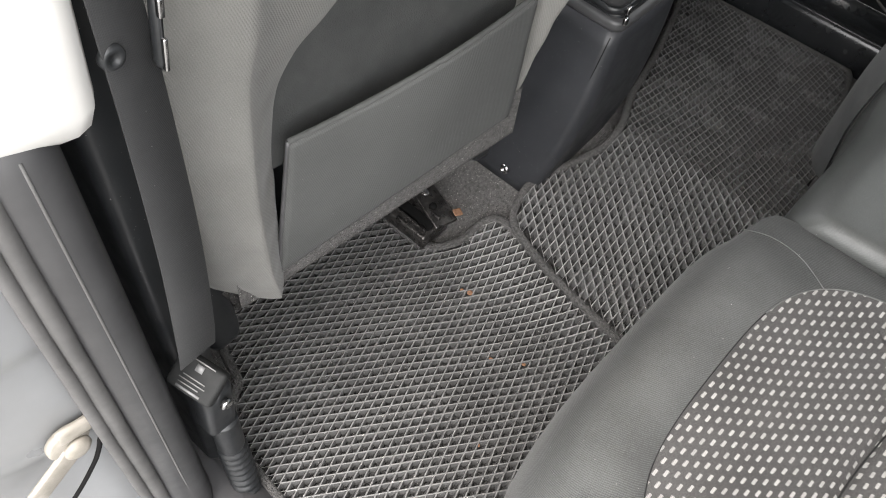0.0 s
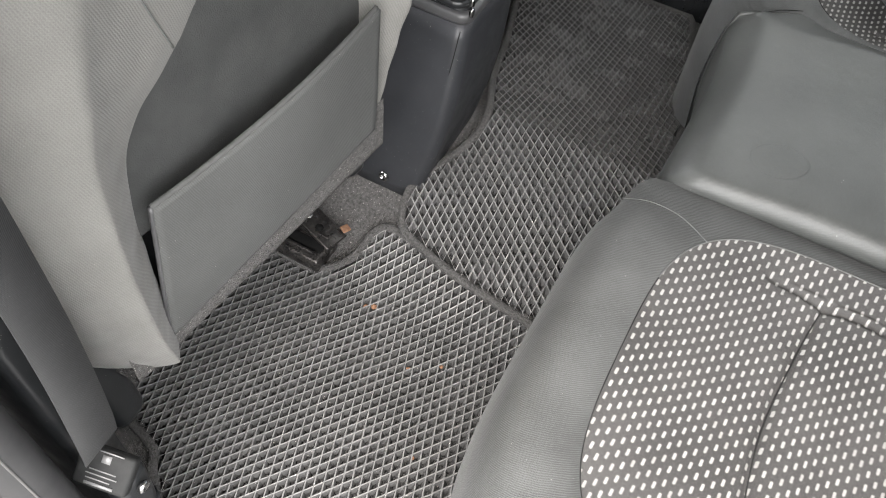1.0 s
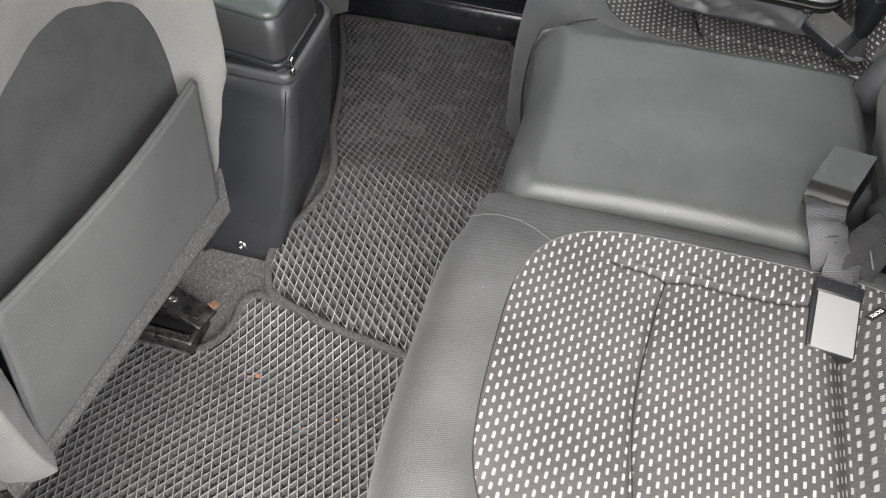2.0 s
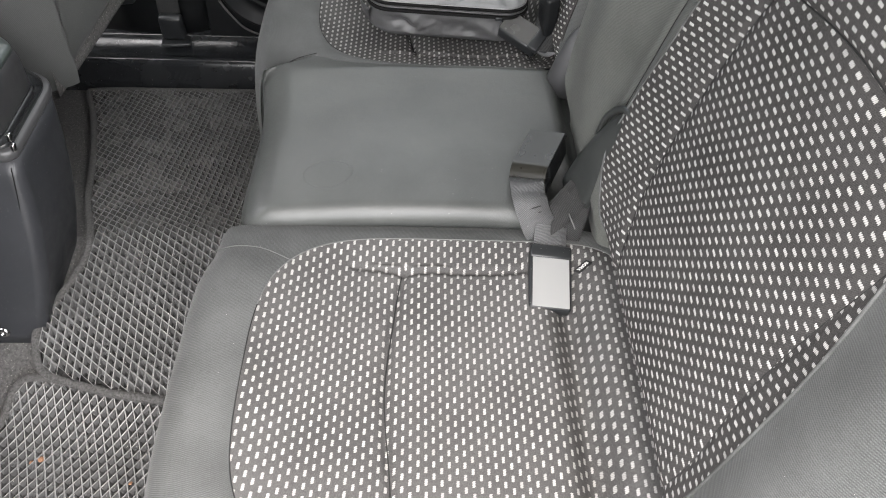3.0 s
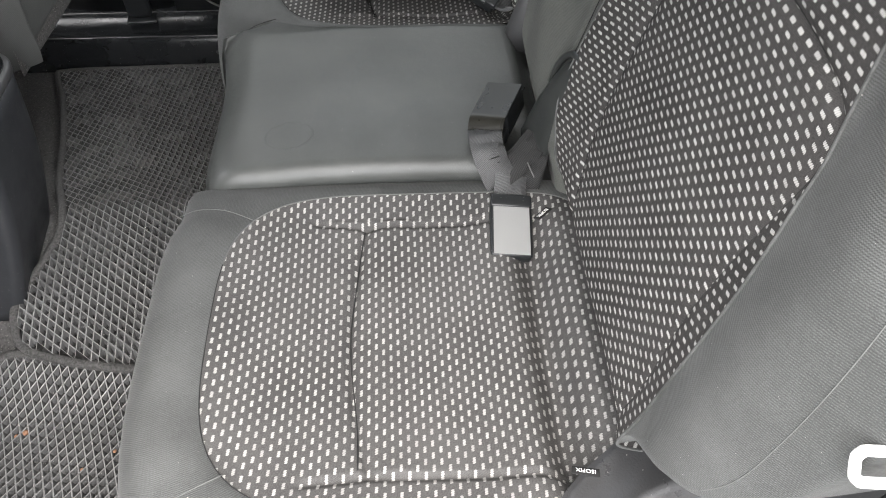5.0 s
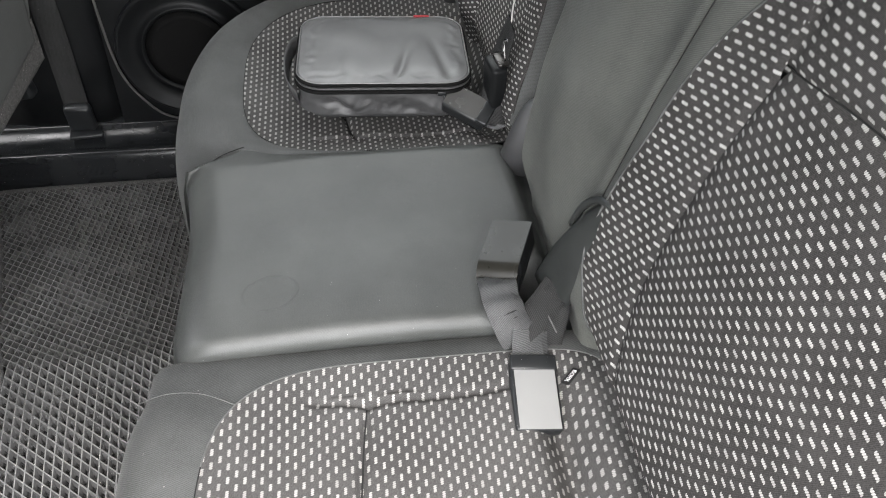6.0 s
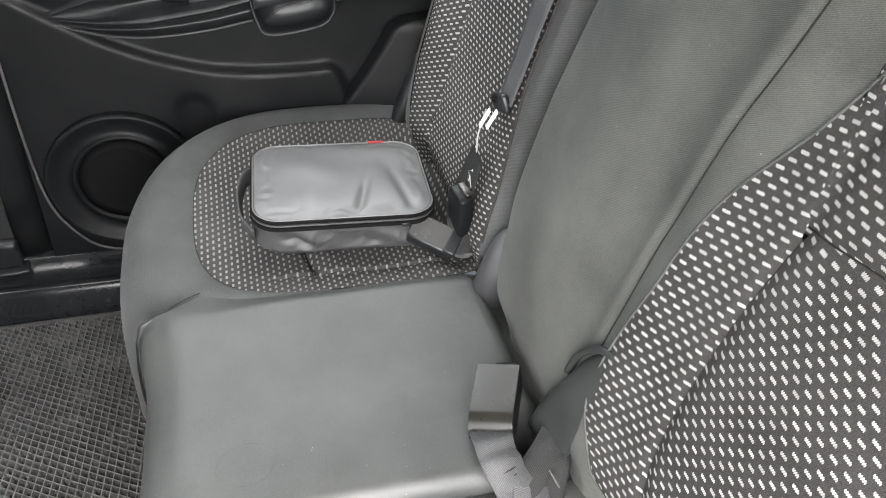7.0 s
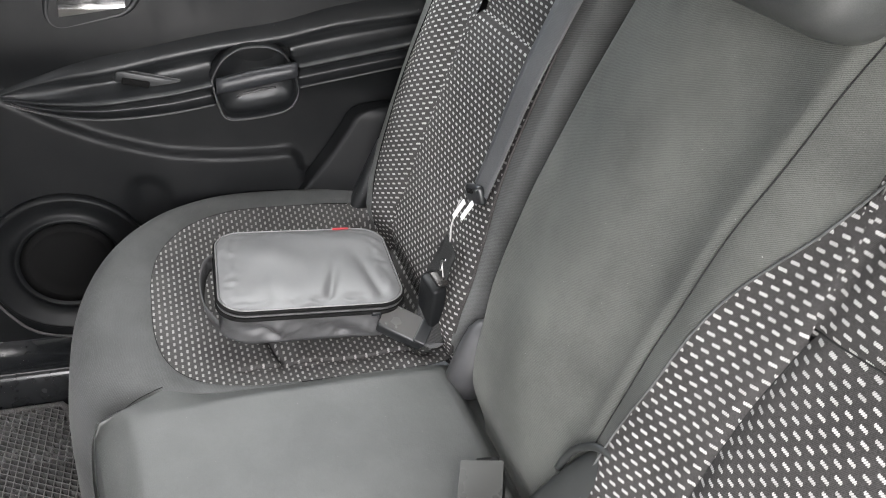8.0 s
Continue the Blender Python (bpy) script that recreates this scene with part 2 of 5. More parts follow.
# ---- mesh tools ----
def smooth(me):
    me.polygons.foreach_set("use_smooth", [True] * len(me.polygons))
    return me


def thing(name, base, label, category, group="", kind=""):
    ob = new(name)
    ob.location = base
    ob.empty_display_size = 0.05
    return tagged(ob, label, category, group, kind)


def hang(ob, parent):
    if parent is not None:
        ob.parent = parent
        ob.matrix_parent_inverse = Matrix.Translation(-parent.location)
    return ob


def mesh_part(name, me, mat, parent=None, label="", category="", kind=""):
    me.materials.append(mat)
    ob = hang(new(name, me), parent)
    return tagged(ob, label, category, kind=kind)


def part(name, bm, mat, parent=None, label="", category="", kind="", flat=False):
    me = bpy.data.meshes.new(name)
    bmesh.ops.recalc_face_normals(bm, faces=bm.faces)
    bm.to_mesh(me)
    bm.free()
    if not flat:
        smooth(me)
    return mesh_part(name, me, mat, parent, label, category, kind)


def grid(name, f, us, vs, uv=None, flip=False):
    """A sheet of quads through f(u, v); uv(x, y, z, u, v) gives the cloth's own coordinates in metres."""
    us, vs = list(us), list(vs)
    pts = [f(u, v) for v in vs for u in us]
    nu, nv = len(us), len(vs)
    faces = []
    for j in range(nv - 1):
        for i in range(nu - 1):
            q = (j * nu + i, j * nu + i + 1, (j + 1) * nu + i + 1, (j + 1) * nu + i)
            faces.append(q[::-1] if flip else q)
    me = bpy.data.meshes.new(name)
    me.from_pydata(pts, [], faces)
    if uv is not None:
        st = [uv(*pts[j * nu + i], us[i], vs[j]) for j in range(nv) for i in range(nu)]
        lay = me.uv_layers.new(name="cloth")
        idx = np.empty(len(me.loops), dtype=np.int32)
        me.loops.foreach_get("vertex_index", idx)
        lay.data.foreach_set("uv", np.array(st, dtype=np.float32)[idx].ravel())
    return smooth(me)


def span(a, b, n):
    return [a + (b - a) * i / (n - 1) for i in range(n)]


def curve_at(table, v):
    """Smooth reading of a table of (v, value)."""
    if v <= table[0][0]:
        return table[0][1]
    for k in range(len(table) - 1):
        (a, p), (b, q) = table[k], table[k + 1]
        if v <= b:
            m0 = (q - table[k - 1][1]) / (b - table[k - 1][0]) if k else (q - p) / (b - a)
            m1 = (table[k + 2][1] - p) / (table[k + 2][0] - a) if k + 2 < len(table) else (q - p) / (b - a)
            t, h = (v - a) / (b - a), b - a
            return (2 * t**3 - 3 * t**2 + 1) * p + (t**3 - 2 * t**2 + t) * h * m0 + (3 * t**2 - 2 * t**3) * q + (t**3 - t**2) * h * m1
    return table[-1][1]


def ease(a, b, x):
    t = min(1.0, max(0.0, (x - a) / (b - a)))
    return t * t * (3 - 2 * t)


def hump(x, c, w):
    return math.exp(-(((x - c) / w) ** 2))


def path_points(pts, n):
    """n points evenly along a rounded line through pts (Catmull-Rom)."""
    P = [Vector(p) for p in pts]
    out = []
    for k in range(len(P) - 1):
        a, b, c, d = P[max(k - 1, 0)], P[k], P[k + 1], P[min(k + 2, len(P) - 1)]
        for i in range(12):
            t = i / 12
            out.append(0.5 * ((2 * b) + (c - a) * t + (2 * a - 5 * b + 4 * c - d) * t * t + (3 * b - a - 3 * c + d) * t**3))
    out.append(P[-1])
    cum = [0.0]
    for p, q in zip(out, out[1:]):
        cum.append(cum[-1] + (q - p).length)
    res, j = [], 0
    for i in range(n):
        s = cum[-1] * i / (n - 1)
        while j < len(cum) - 2 and cum[j + 1] < s:
            j += 1
        d = cum[j + 1] - cum[j]
        res.append(out[j].lerp(out[j + 1], (s - cum[j]) / d if d else 0))
    return res


def tube(bm, pts, radius, sides=8, closed=False, wave=None):
    """A round cord through pts; wave(i) scales the radius."""
    n = len(pts)
    rings = []
    up = Vector((0, 0, 1))
    for i, p in enumerate(pts):
        a = pts[(i - 1) % n] if closed or i else pts[i]
        b = pts[(i + 1) % n] if closed or i < n - 1 else pts[i]
        d = (Vector(b) - Vector(a)).normalized()
        s = d.cross(up)
        s = s.normalized() if s.length > 1e-4 else Vector((1, 0, 0))
        t = s.cross(d)
        r = radius * (wave(i) if wave else 1)
        rings.append([bm.verts.new(Vector(p) + r * (math.cos(2 * math.pi * k / sides) * s + math.sin(2 * math.pi * k / sides) * t)) for k in range(sides)])
    for i in range(n if closed else n - 1):
        A, B = rings[i], rings[(i + 1) % n]
        for k in range(sides):
            bm.faces.new((A[k], A[(k + 1) % sides], B[(k + 1) % sides], B[k]))
    if not closed:
        bm.faces.new(rings[0][::-1])
        bm.faces.new(rings[-1])
    return bm


def cord(name, pts, radius, mat, parent=None, label="", n=60, closed=False, sides=6, category=""):
    bm = bmesh.new()
    P = path_points([*pts, pts[0]] if closed else pts, n + 1 if closed else n)
    tube(bm, P[:-1] if closed else P, radius, sides, closed)
    return part(name, bm, mat, parent, label, category)


def strap(name, pts, width, across, mat, parent=None, label="", thick=0.0013, n=40, crumple=0.0, category=""):
    """A webbing strap along pts; across: its width's direction at the start, or one a point."""
    P = path_points(pts, n)
    if isinstance(across, tuple):
        across = [across] * len(pts)
    A = path_points(across, n)
    length = sum((b - a).length for a, b in zip(P, P[1:]))

    def f(u, v):
        i = min(n - 1, int(round(v * (n - 1))))
        d = (P[min(i + 1, n - 1)] - P[max(i - 1, 0)]).normalized()
        s = A[i] - d * A[i].dot(d)
        s = s.normalized()
        o = s.cross(d)
        k, side = u
        w = crumple * noise.noise((k * 1.6, v * length * 55, 3)) if crumple else 0.0
        return tuple(P[i] + s * k * width / 2 + o * (side * thick / 2 + w))
    ring = [(-1, -0.3), (-0.985, 1), (-0.5, 1), (0, 1), (0.5, 1), (0.985, 1), (1, -0.3), (0.985, -1), (0, -1), (-0.985, -1), (-1, -0.3)]
    me = grid(name, f, ring, span(0, 1, n), lambda x, y, z, u, v: (v * length, u[0] * width / 2))
    return mesh_part(name, me, mat, parent, label, category)


def rbox(bm, size, m, bevel=0.004, seg=2, taper=None):
    """A box with rounded edges at the pose m; taper scales its top."""
    r = bmesh.ops.create_cube(bm, size=1.0)
    vs = r["verts"]
    for v in vs:
        k = taper if taper and v.co.z > 0 else 1.0
        v.co = Vector((v.co.x * size[0] * k, v.co.y * size[1] * k, v.co.z * size[2]))
    if bevel:
        es = list({e for v in vs for e in v.link_edges})
        out = bmesh.ops.bevel(bm, geom=es, offset=bevel, segments=seg, profile=0.5, affect="EDGES")
        vs = list({v for f in out["faces"] for v in f.verts} | {v for v in vs if v.is_valid})
    for v in vs:
        v.co = m @ v.co
    return bm


def block(name, size, m, mat, parent=None, label="", bevel=0.004, seg=2, taper=None, category="", kind=""):
    return part(name, rbox(bmesh.new(), size, m, bevel, seg, taper), mat, parent, label, category, kind)


def turned(bm, profile, m, sides=24):
    """A turned body: profile of (radius, height) about z at the pose m."""
    rings = []
    for r, h in profile:
        rings.append([bm.verts.new(m @ Vector((r * math.cos(2 * math.pi * k / sides), r * math.sin(2 * math.pi * k / sides), h))) for k in range(sides)])
    for A, B in zip(rings, rings[1:]):
        for k in range(sides):
            bm.faces.new((A[k], A[(k + 1) % sides], B[(k + 1) % sides], B[k]))
    bm.faces.new(rings[0][::-1])
    bm.faces.new(rings[-1])
    return bm


def loft(name, rings, mat, parent=None, label="", closed=True, cap=True, category="", kind=""):
    """A body through rings of equally many points."""
    bm = bmesh.new()
    R = [[bm.verts.new(p) for p in ring] for ring in rings]
    n = len(R[0])
    for A, B in zip(R, R[1:]):
        for k in range(n if closed else n - 1):
            bm.faces.new((A[k], A[(k + 1) % n], B[(k + 1) % n], B[k]))
    if cap and closed:
        bm.faces.new(R[0][::-1])
        bm.faces.new(R[-1])
    return part(name, bm, mat, parent, label, category, kind)


def rounded(w, h, r, n=6):
    """The outline of a rounded rectangle about the origin."""
    out = []
    for cx, cy, a in ((w / 2 - r, h / 2 - r, 0), (-w / 2 + r, h / 2 - r, 90), (-w / 2 + r, -h / 2 + r, 180), (w / 2 - r, -h / 2 + r, 270)):
        for i in range(n + 1):
            t = radians(a + 90 * i / n)
            out.append((cx + r * math.cos(t), cy + r * math.sin(t)))
    return out


# ---- the car's shell ----
def floor_z(x, y):
    """Height of the mats' upper side: flat footwells and the tunnel between them."""
    rise = curve_at([(0.58, 0.0), (0.66, 0.010), (0.76, 0.052), (0.88, 0.098), (0.94, 0.113), (0.965, 0.115), (1.00, 0.105), (1.08, 0.083), (1.20, 0.058), (1.35, 0.027), (1.50, 0.0)], x)
    return max(0.0, rise)


# The ground is unseen; its grey is chosen to bounce light into the cabin.
ground = grid("ground", lambda u, v: (u, v, -0.38), (-400, -20, -4, 0, 4, 20, 400), (-400, -20, -4, 0, 4, 20, 400))
mesh_part("ground", ground, M_UNSEEN_GROUND, None, "unseen grey ground added outside the car to bounce light", "ground", "structure")

floor_me = grid("floor", lambda u, v: (u, v, floor_z(u, v) - 0.0170 + 0.0015 * noise.noise((u * 40, v * 40, 0))),
                span(0.19, 1.60, 120), span(-0.55, 1.30, 120))
mesh_part("floor", floor_me, M_CARPET, None, "dark grey fuzzy carpet on the car floor", "floor", "structure")
block("floor_pan", (1.7, 2.4, 0.05), pose(0.9, 0.3, -0.075), M_BLACK, None, "black steel floor pan under the carpet", 0.004, kind="structure", category="floor")

# roof, rear wall and bulkhead, all unseen, close the cabin; the windows stay open to the sky
# the unseen roof's near edge is extended to shade the backrests
roof = grid("ceiling", lambda u, v: (u, v, 1.25 - 0.10 * ((u - 0.913) / 0.62) ** 4 - 0.09 * ((v - 0.1) / 0.9) ** 2), span(0.26, 1.50, 16), span(-0.72, 0.95, 20), flip=True)
roof_ob = mesh_part("ceiling", roof, M_HEAD, None, "unseen pale headlining, edge drawn out to shade the cabin", "ceiling", "structure")
sol = roof_ob.modifiers.new("thickness", "SOLIDIFY")
sol.thickness = 0.03
block("wall_rear", (1.35, 0.03, 0.95), pose(0.913, -0.78, 0.42), M_BLACK, None, "dark panel behind the rear backrests", 0.004, kind="structure", category="wall")
# added out of view, where a front door would stand, to block light
block("wall_left", (0.05, 0.84, 0.86), pose(0.085, 0.885, 0.31), M_BLACK, None, "unseen dark panel added to block light from the left front", 0.01, kind="structure", category="wall")
block("wall_right", (0.05, 0.86, 0.72), pose(1.668, 0.875, 0.40), M_BLACK, None, "plain dark inner panel of the far front door", 0.01, kind="structure", category="wall")
block("wall_front", (1.42, 0.04, 0.85), pose(0.913, 1.32, 0.36), M_BLACK, None, "dark bulkhead and dashboard base", 0.01, kind="structure", category="wall")


# ---- floor mats ----
def inside(poly, x, y):
    ok = False
    for (x0, y0), (x1, y1) in zip(poly, poly[1:] + poly[:1]):
        if (y0 > y) != (y1 > y) and x < (x1 - x0) * (y - y0) / (y1 - y0) + x0:
            ok = not ok
    return ok


def edge_distance(poly, x, y):
    best = 9.0
    for (x0, y0), (x1, y1) in zip(poly, poly[1:] + poly[:1]):
        dx, dy = x1 - x0, y1 - y0
        t = max(0.0, min(1.0, ((x - x0) * dx + (y - y0) * dy) / (dx * dx + dy * dy)))
        best = min(best, math.hypot(x - x0 - t * dx, y - y0 - t * dy))
    return best


def floor_mat(outline, turn, lift, label):
    """A rubber mat of diamond pits with a bound edge; long and short diagonals of a pit 24 and 12.6 mm."""
    pts = path_points([(*p, 0) for p in outline + outline[:1]], 161)[:-1]
    poly = [(p.x, p.y) for p in pts]
    cx, cy = sum(p[0] for p in poly) / len(poly), sum(p[1] for p in poly) / len(poly)
    c, s = math.cos(radians(turn)), math.sin(radians(turn))
    L, W, rim, deep, well_deep = 0.0240, 0.0126, 0.85, 0.0060, 0.0040
    verts, faces, seen = [], [], {}

    def top(x, y):
        return floor_z(x, y) + lift + 0.0012 * noise.noise((x * 9, y * 9, lift * 50))

    def vert(p, q, key=None, dz=0.0):
        if key is not None and key in seen:
            return seen[key]
        x, y = cx + p * c - q * s, cy + p * s + q * c
        verts.append((x, y, top(x, y) + dz))
        if key is not None:
            seen[key] = len(verts) - 1
        return len(verts) - 1

    span_p = 60
    for i in range(-span_p, span_p):
        for j in range(-span_p, span_p):
            p, q = (i - j) * L / 2, (i + j) * W / 2
            x, y = cx + p * c - q * s, cy + p * s + q * c
            if not inside(poly, x, y) or edge_distance(poly, x, y) < 0.006:
                continue
            ij = i + j, i - j
            cor = [vert(p + L / 2, q, (ij[1] + 1, ij[0]), 0.0011), vert(p, q + W / 2, (ij[1], ij[0] + 1), 0.0011),
                   vert(p - L / 2, q, (ij[1] - 1, ij[0]), 0.0011), vert(p, q - W / 2, (ij[1], ij[0] - 1), 0.0011)]
            k = rim + 0.03 * (random.random() - 0.5)
            inn = [vert(p + L / 2 * k, q, None, 0.0009), vert(p, q + W / 2 * k, None, 0.0009), vert(p - L / 2 * k, q, None, 0.0009), vert(p, q - W / 2 * k, None, 0.0009)]
            # smooth slopes down to a small well with a knob on its floor
            b, d = 0.34 + 0.06 * random.random(), deep * (0.9 + 0.2 * random.random())
            low = [vert(p + L / 2 * b, q, None, -d), vert(p, q + W / 2 * b, None, -d), vert(p - L / 2 * b, q, None, -d), vert(p, q - W / 2 * b, None, -d)]
            b *= 0.85
            well = [vert(p + L / 2 * b, q, None, -d - well_deep), vert(p, q + W / 2 * b, None, -d - well_deep), vert(p - L / 2 * b, q, None, -d - well_deep), vert(p, q - W / 2 * b, None, -d - well_deep)]
            mid = vert(p, q, None, -d - 0.4 * well_deep)
            for n in range(4):
                o = (n + 1) % 4
                faces += [(cor[n], cor[o], inn[o], inn[n]), (inn[n], inn[o], low[o], low[n]), (low[n], low[o], well[o], well[n]), (well[n], well[o], mid)]
    me = bpy.data.meshes.new("mat_sheet")
    me.from_pydata(verts, [], faces)
    zb = sum(top(*p) for p in poly) / len(poly)
    mat = thing("floor_mat", (cx, cy, zb - 0.006), label, "floor mat", "rubber floor mats")
    # paler slot on the ridges, darker in the pits, for painted shade
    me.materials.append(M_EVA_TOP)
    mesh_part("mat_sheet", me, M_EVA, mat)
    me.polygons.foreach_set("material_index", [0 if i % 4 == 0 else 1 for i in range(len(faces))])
    # solid web below the pits
    under = bpy.data.meshes.new("mat_base")
    n = len(poly)
    ring = [(x, y, top(x, y) - 0.0035) for x, y in poly]
    inner = [(cx + (x - cx) * k, cy + (y - cy) * k, top(cx + (x - cx) * k, cy + (y - cy) * k) - 0.0140) for k in (0.99, 0.8, 0.6, 0.4, 0.2) for x, y in poly]
    fs = []
    allv = ring + inner
    for k in range(5):
        for i in range(n):
            fs.append((k * n + i, k * n + (i + 1) % n, (k + 1) * n + (i + 1) % n, (k + 1) * n + i))
    fs.append(tuple(5 * n + i for i in range(n)))
    under.from_pydata(allv, [], fs)
    mesh_part("mat_base", smooth(under), M_EVA, mat)
    # bound edge: a flat rounded band
    bm = bmesh.new()
    prof = [(-0.0055, 0.0014), (-0.0025, 0.0030), (0.0025, 0.0030), (0.0055, 0.0008), (0.006, -0.008), (-0.0055, -0.008)]
    rings = []
    for i in range(n):
        (x0, y0), (x1, y1) = poly[i - 1], poly[(i + 1) % n]
        d = Vector((x1 - x0, y1 - y0, 0)).normalized()
        o = Vector((d.y, -d.x, 0))
        x, y = poly[i]
        rings.append([bm.verts.new((x + o.x * a, y + o.y * a, top(x, y) + b)) for a, b in prof])
    for i in range(n):
        A, B = rings[i], rings[(i + 1) % n]
        for k in range(len(prof)):
            bm.faces.new((A[k], A[(k + 1) % len(prof)], B[(k + 1) % len(prof)], B[k]))
    part("edge_binding", bm, M_EDGE, mat, "stitched grey edge binding")
    return mat


MAT_A = [(0.262, 0.330), (0.300, 0.372), (0.318, 0.385), (0.335, 0.440), (0.36, 0.468), (0.50, 0.475), (0.625, 0.472), (0.640, 0.440), (0.640, 0.380), (0.655, 0.345),
         (0.685, 0.322), (0.705, 0.318), (0.728, 0.312), (0.740, 0.285), (0.724, 0.185), (0.712, 0.08), (0.705, -0.02), (0.60, -0.06), (0.40, -0.06), (0.265, -0.04), (0.250, 0.10), (0.252, 0.23)]
MAT_B = [(0.738, 0.262), (0.752, 0.284), (0.790, 0.296), (0.815, 0.292), (0.925, 0.248), (1.057, 0.291), (1.20, 0.330), (1.37, 0.385), (1.465, 0.425), (1.488, 0.412), (1.500, 0.25),
         (1.504, 0.10), (1.495, 0.070), (1.40, 0.045), (1.213, 0.0), (1.05, -0.02), (0.90, -0.03), (0.74, -0.03), (0.705, -0.01), (0.709, 0.08), (0.721, 0.185)]
mat_near = floor_mat(MAT_A, -8.6, 0.0, "dark grey diamond-cell rubber mat in the footwell behind the front seat")
mat_far = floor_mat(MAT_B, 27.0, 0.004, "dusty grey diamond-cell rubber mat lying over the floor tunnel")
# flecks of rusty dirt on the mat
for k, (x, y, r) in enumerate(((0.633, 0.257, 0.0045), (0.628, 0.268, 0.0032), (0.575, 0.168, 0.0030), (0.60, 0.13, 0.0026), (0.47, 0.10, 0.0024))):
    bm = bmesh.new()
    bmesh.ops.create_icosphere(bm, subdivisions=2, radius=r)
    for v in bm.verts:
        v.co *= 1 + 0.35 * noise.noise(v.co * 400 + Vector((k, 0, 0)))
        v.co.z *= 0.45
        v.co += Vector((x, y, floor_z(x, y) - 0.001))
    part("dirt_crumb", bm, M_RUST, None, "rust-orange crumb of dirt on the rubber mat", "dirt crumb")


# ---- rear bench ----
def super_edge(t, c, hx0, hx1, hy0, hy1, n):
    """Point of a four-sided rounded outline at the angle t; hx0/hx1: half widths towards -x/+x, hy0/hy1 rear/front; n: roundness by quadrant."""
    ca, sa = math.cos(t), math.sin(t)
    hx, hy = (hx1 if ca > 0 else hx0), (hy1 if sa > 0 else hy0)
    e = n[(0 if ca > 0 else 1) if sa > 0 else (3 if ca > 0 else 2)]
    r = (abs(ca / hx) ** e + abs(sa / hy) ** e) ** (-1 / e)
    return c[0] + r * ca, c[1] + r * sa


def seam_dip(x, y, c, flip):
    """Grooves and pillows of a seat insert; c: its centre."""
    p = (c[0] - x) if flip else (x - c[0])      # towards the middle of the car
    q = y - c[1]
    d = 0.0
    bow = 0.060 - 0.020 * (p / 0.16) ** 2           # cross seam, bowed to the front
    if -0.165 < p < 0.165:
        d -= 0.0055 * hump(q, bow, 0.0045)
        d += 0.004 * hump(q, bow - 0.03, 0.02) + 0.003 * hump(q, bow + 0.03, 0.02)
    for sgn, w in ((1, 0.156), (-1, 0.163)):        # seams along both sides of the seat
        line = sgn * (w - 0.03 * (q - 0.045) * (1 if q < 0.045 else -3.5))
        if -0.155 < q < 0.115:
            d -= 0.0055 * hump(p, line, 0.0038) * ease(0.115, 0.09, q)
    d -= 0.030 * hump(q, -0.152, 0.020) * ease(-0.215, -0.15, p) * ease(0.21, 0.10, p)
    d += 0.006 * hump(q, -0.115, 0.03) + 0.010 * hump(q, -0.185, 0.025)
    return d


def seat_insert(parent, c, half, n, zc, flip, label):
    hx0, hx1, hy0, hy1 = half

    def f(u, v):
        r = max(abs(u), abs(v), 1e-6)
        # square to outline: even spread of the corners
        t = math.atan2(v, u)
        bx, by = super_edge(t, c, hx0, hx1, hy0, hy1, n)
        k = r
        x, y = c[0] + (bx - c[0]) * k, c[1] + (by - c[1]) * k
        z = zc - 0.026 * (1 - r**2.4) + seam_dip(x, y, c, flip) * (1 - r**12) + 0.0012 * noise.noise((x * 12, y * 12, 3))
        return x, y, z

    def surf(x, y):
        """Height of the cloth over a place near the seat's middle."""
        t = math.atan2(y - c[1], x - c[0])
        bx, by = super_edge(t, c, hx0, hx1, hy0, hy1, n)
        r = math.hypot(x - c[0], y - c[1]) / math.hypot(bx - c[0], by - c[1])
        return zc - 0.026 * (1 - r**2.4) + seam_dip(x, y, c, flip) * (1 - r**12)

    def line(name, pts, mat, note, radius=0.0011, num=60):
        P = path_points([(c[0] + (-p if flip else p), c[1] + q, 0) for p, q in pts], num)
        bm = bmesh.new()
        tube(bm, [Vector((v.x, v.y, surf(v.x, v.y) + 0.0004)) for v in P], radius, 6)
        part(name, bm, mat, parent, note)

    line("cross_seam", [(-0.155, 0.050), (-0.10, 0.052), (0.0, 0.060), (0.10, 0.052), (0.152, 0.045)], M_SEAM, "dark sewn cross seam", 0.0008)
    me = grid("seat_insert", f, span(-1, 1, 220), span(-1, 1, 220), lambda x, y, z, u, v: (x, -y))
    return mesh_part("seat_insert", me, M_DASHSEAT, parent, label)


def ring_strip(name, inner, outer, profile, t0, t1, nt, mat, parent, label="", lowz=None):
    """Cloth between an inner and an outer outline; profile(s, t) gives the share of the way and the height."""
    ns = 26

    def f(u, v):
        a, b = inner(u), outer(u)
        k, z = profile(v, u)
        x, y = a[0] + (b[0] - a[0]) * k, a[1] + (b[1] - a[1]) * k
        return x, y, z + 0.0012 * noise.noise((x * 14, y * 14, 8))

    me = grid(name, f, span(t0, t1, nt), span(0, 1, ns), lambda x, y, z, u, v: (x * 0.9 + z * 0.5, y + z), flip=True)
    return mesh_part(name, me, mat, parent, label)


ROLL = [(0.0, 0.0), (0.12, 0.004), (0.40, 0.004), (0.62, -0.006), (0.80, -0.030), (0.92, -0.070), (0.985, -0.125), (1.0, -0.19), (0.985, -0.33)]


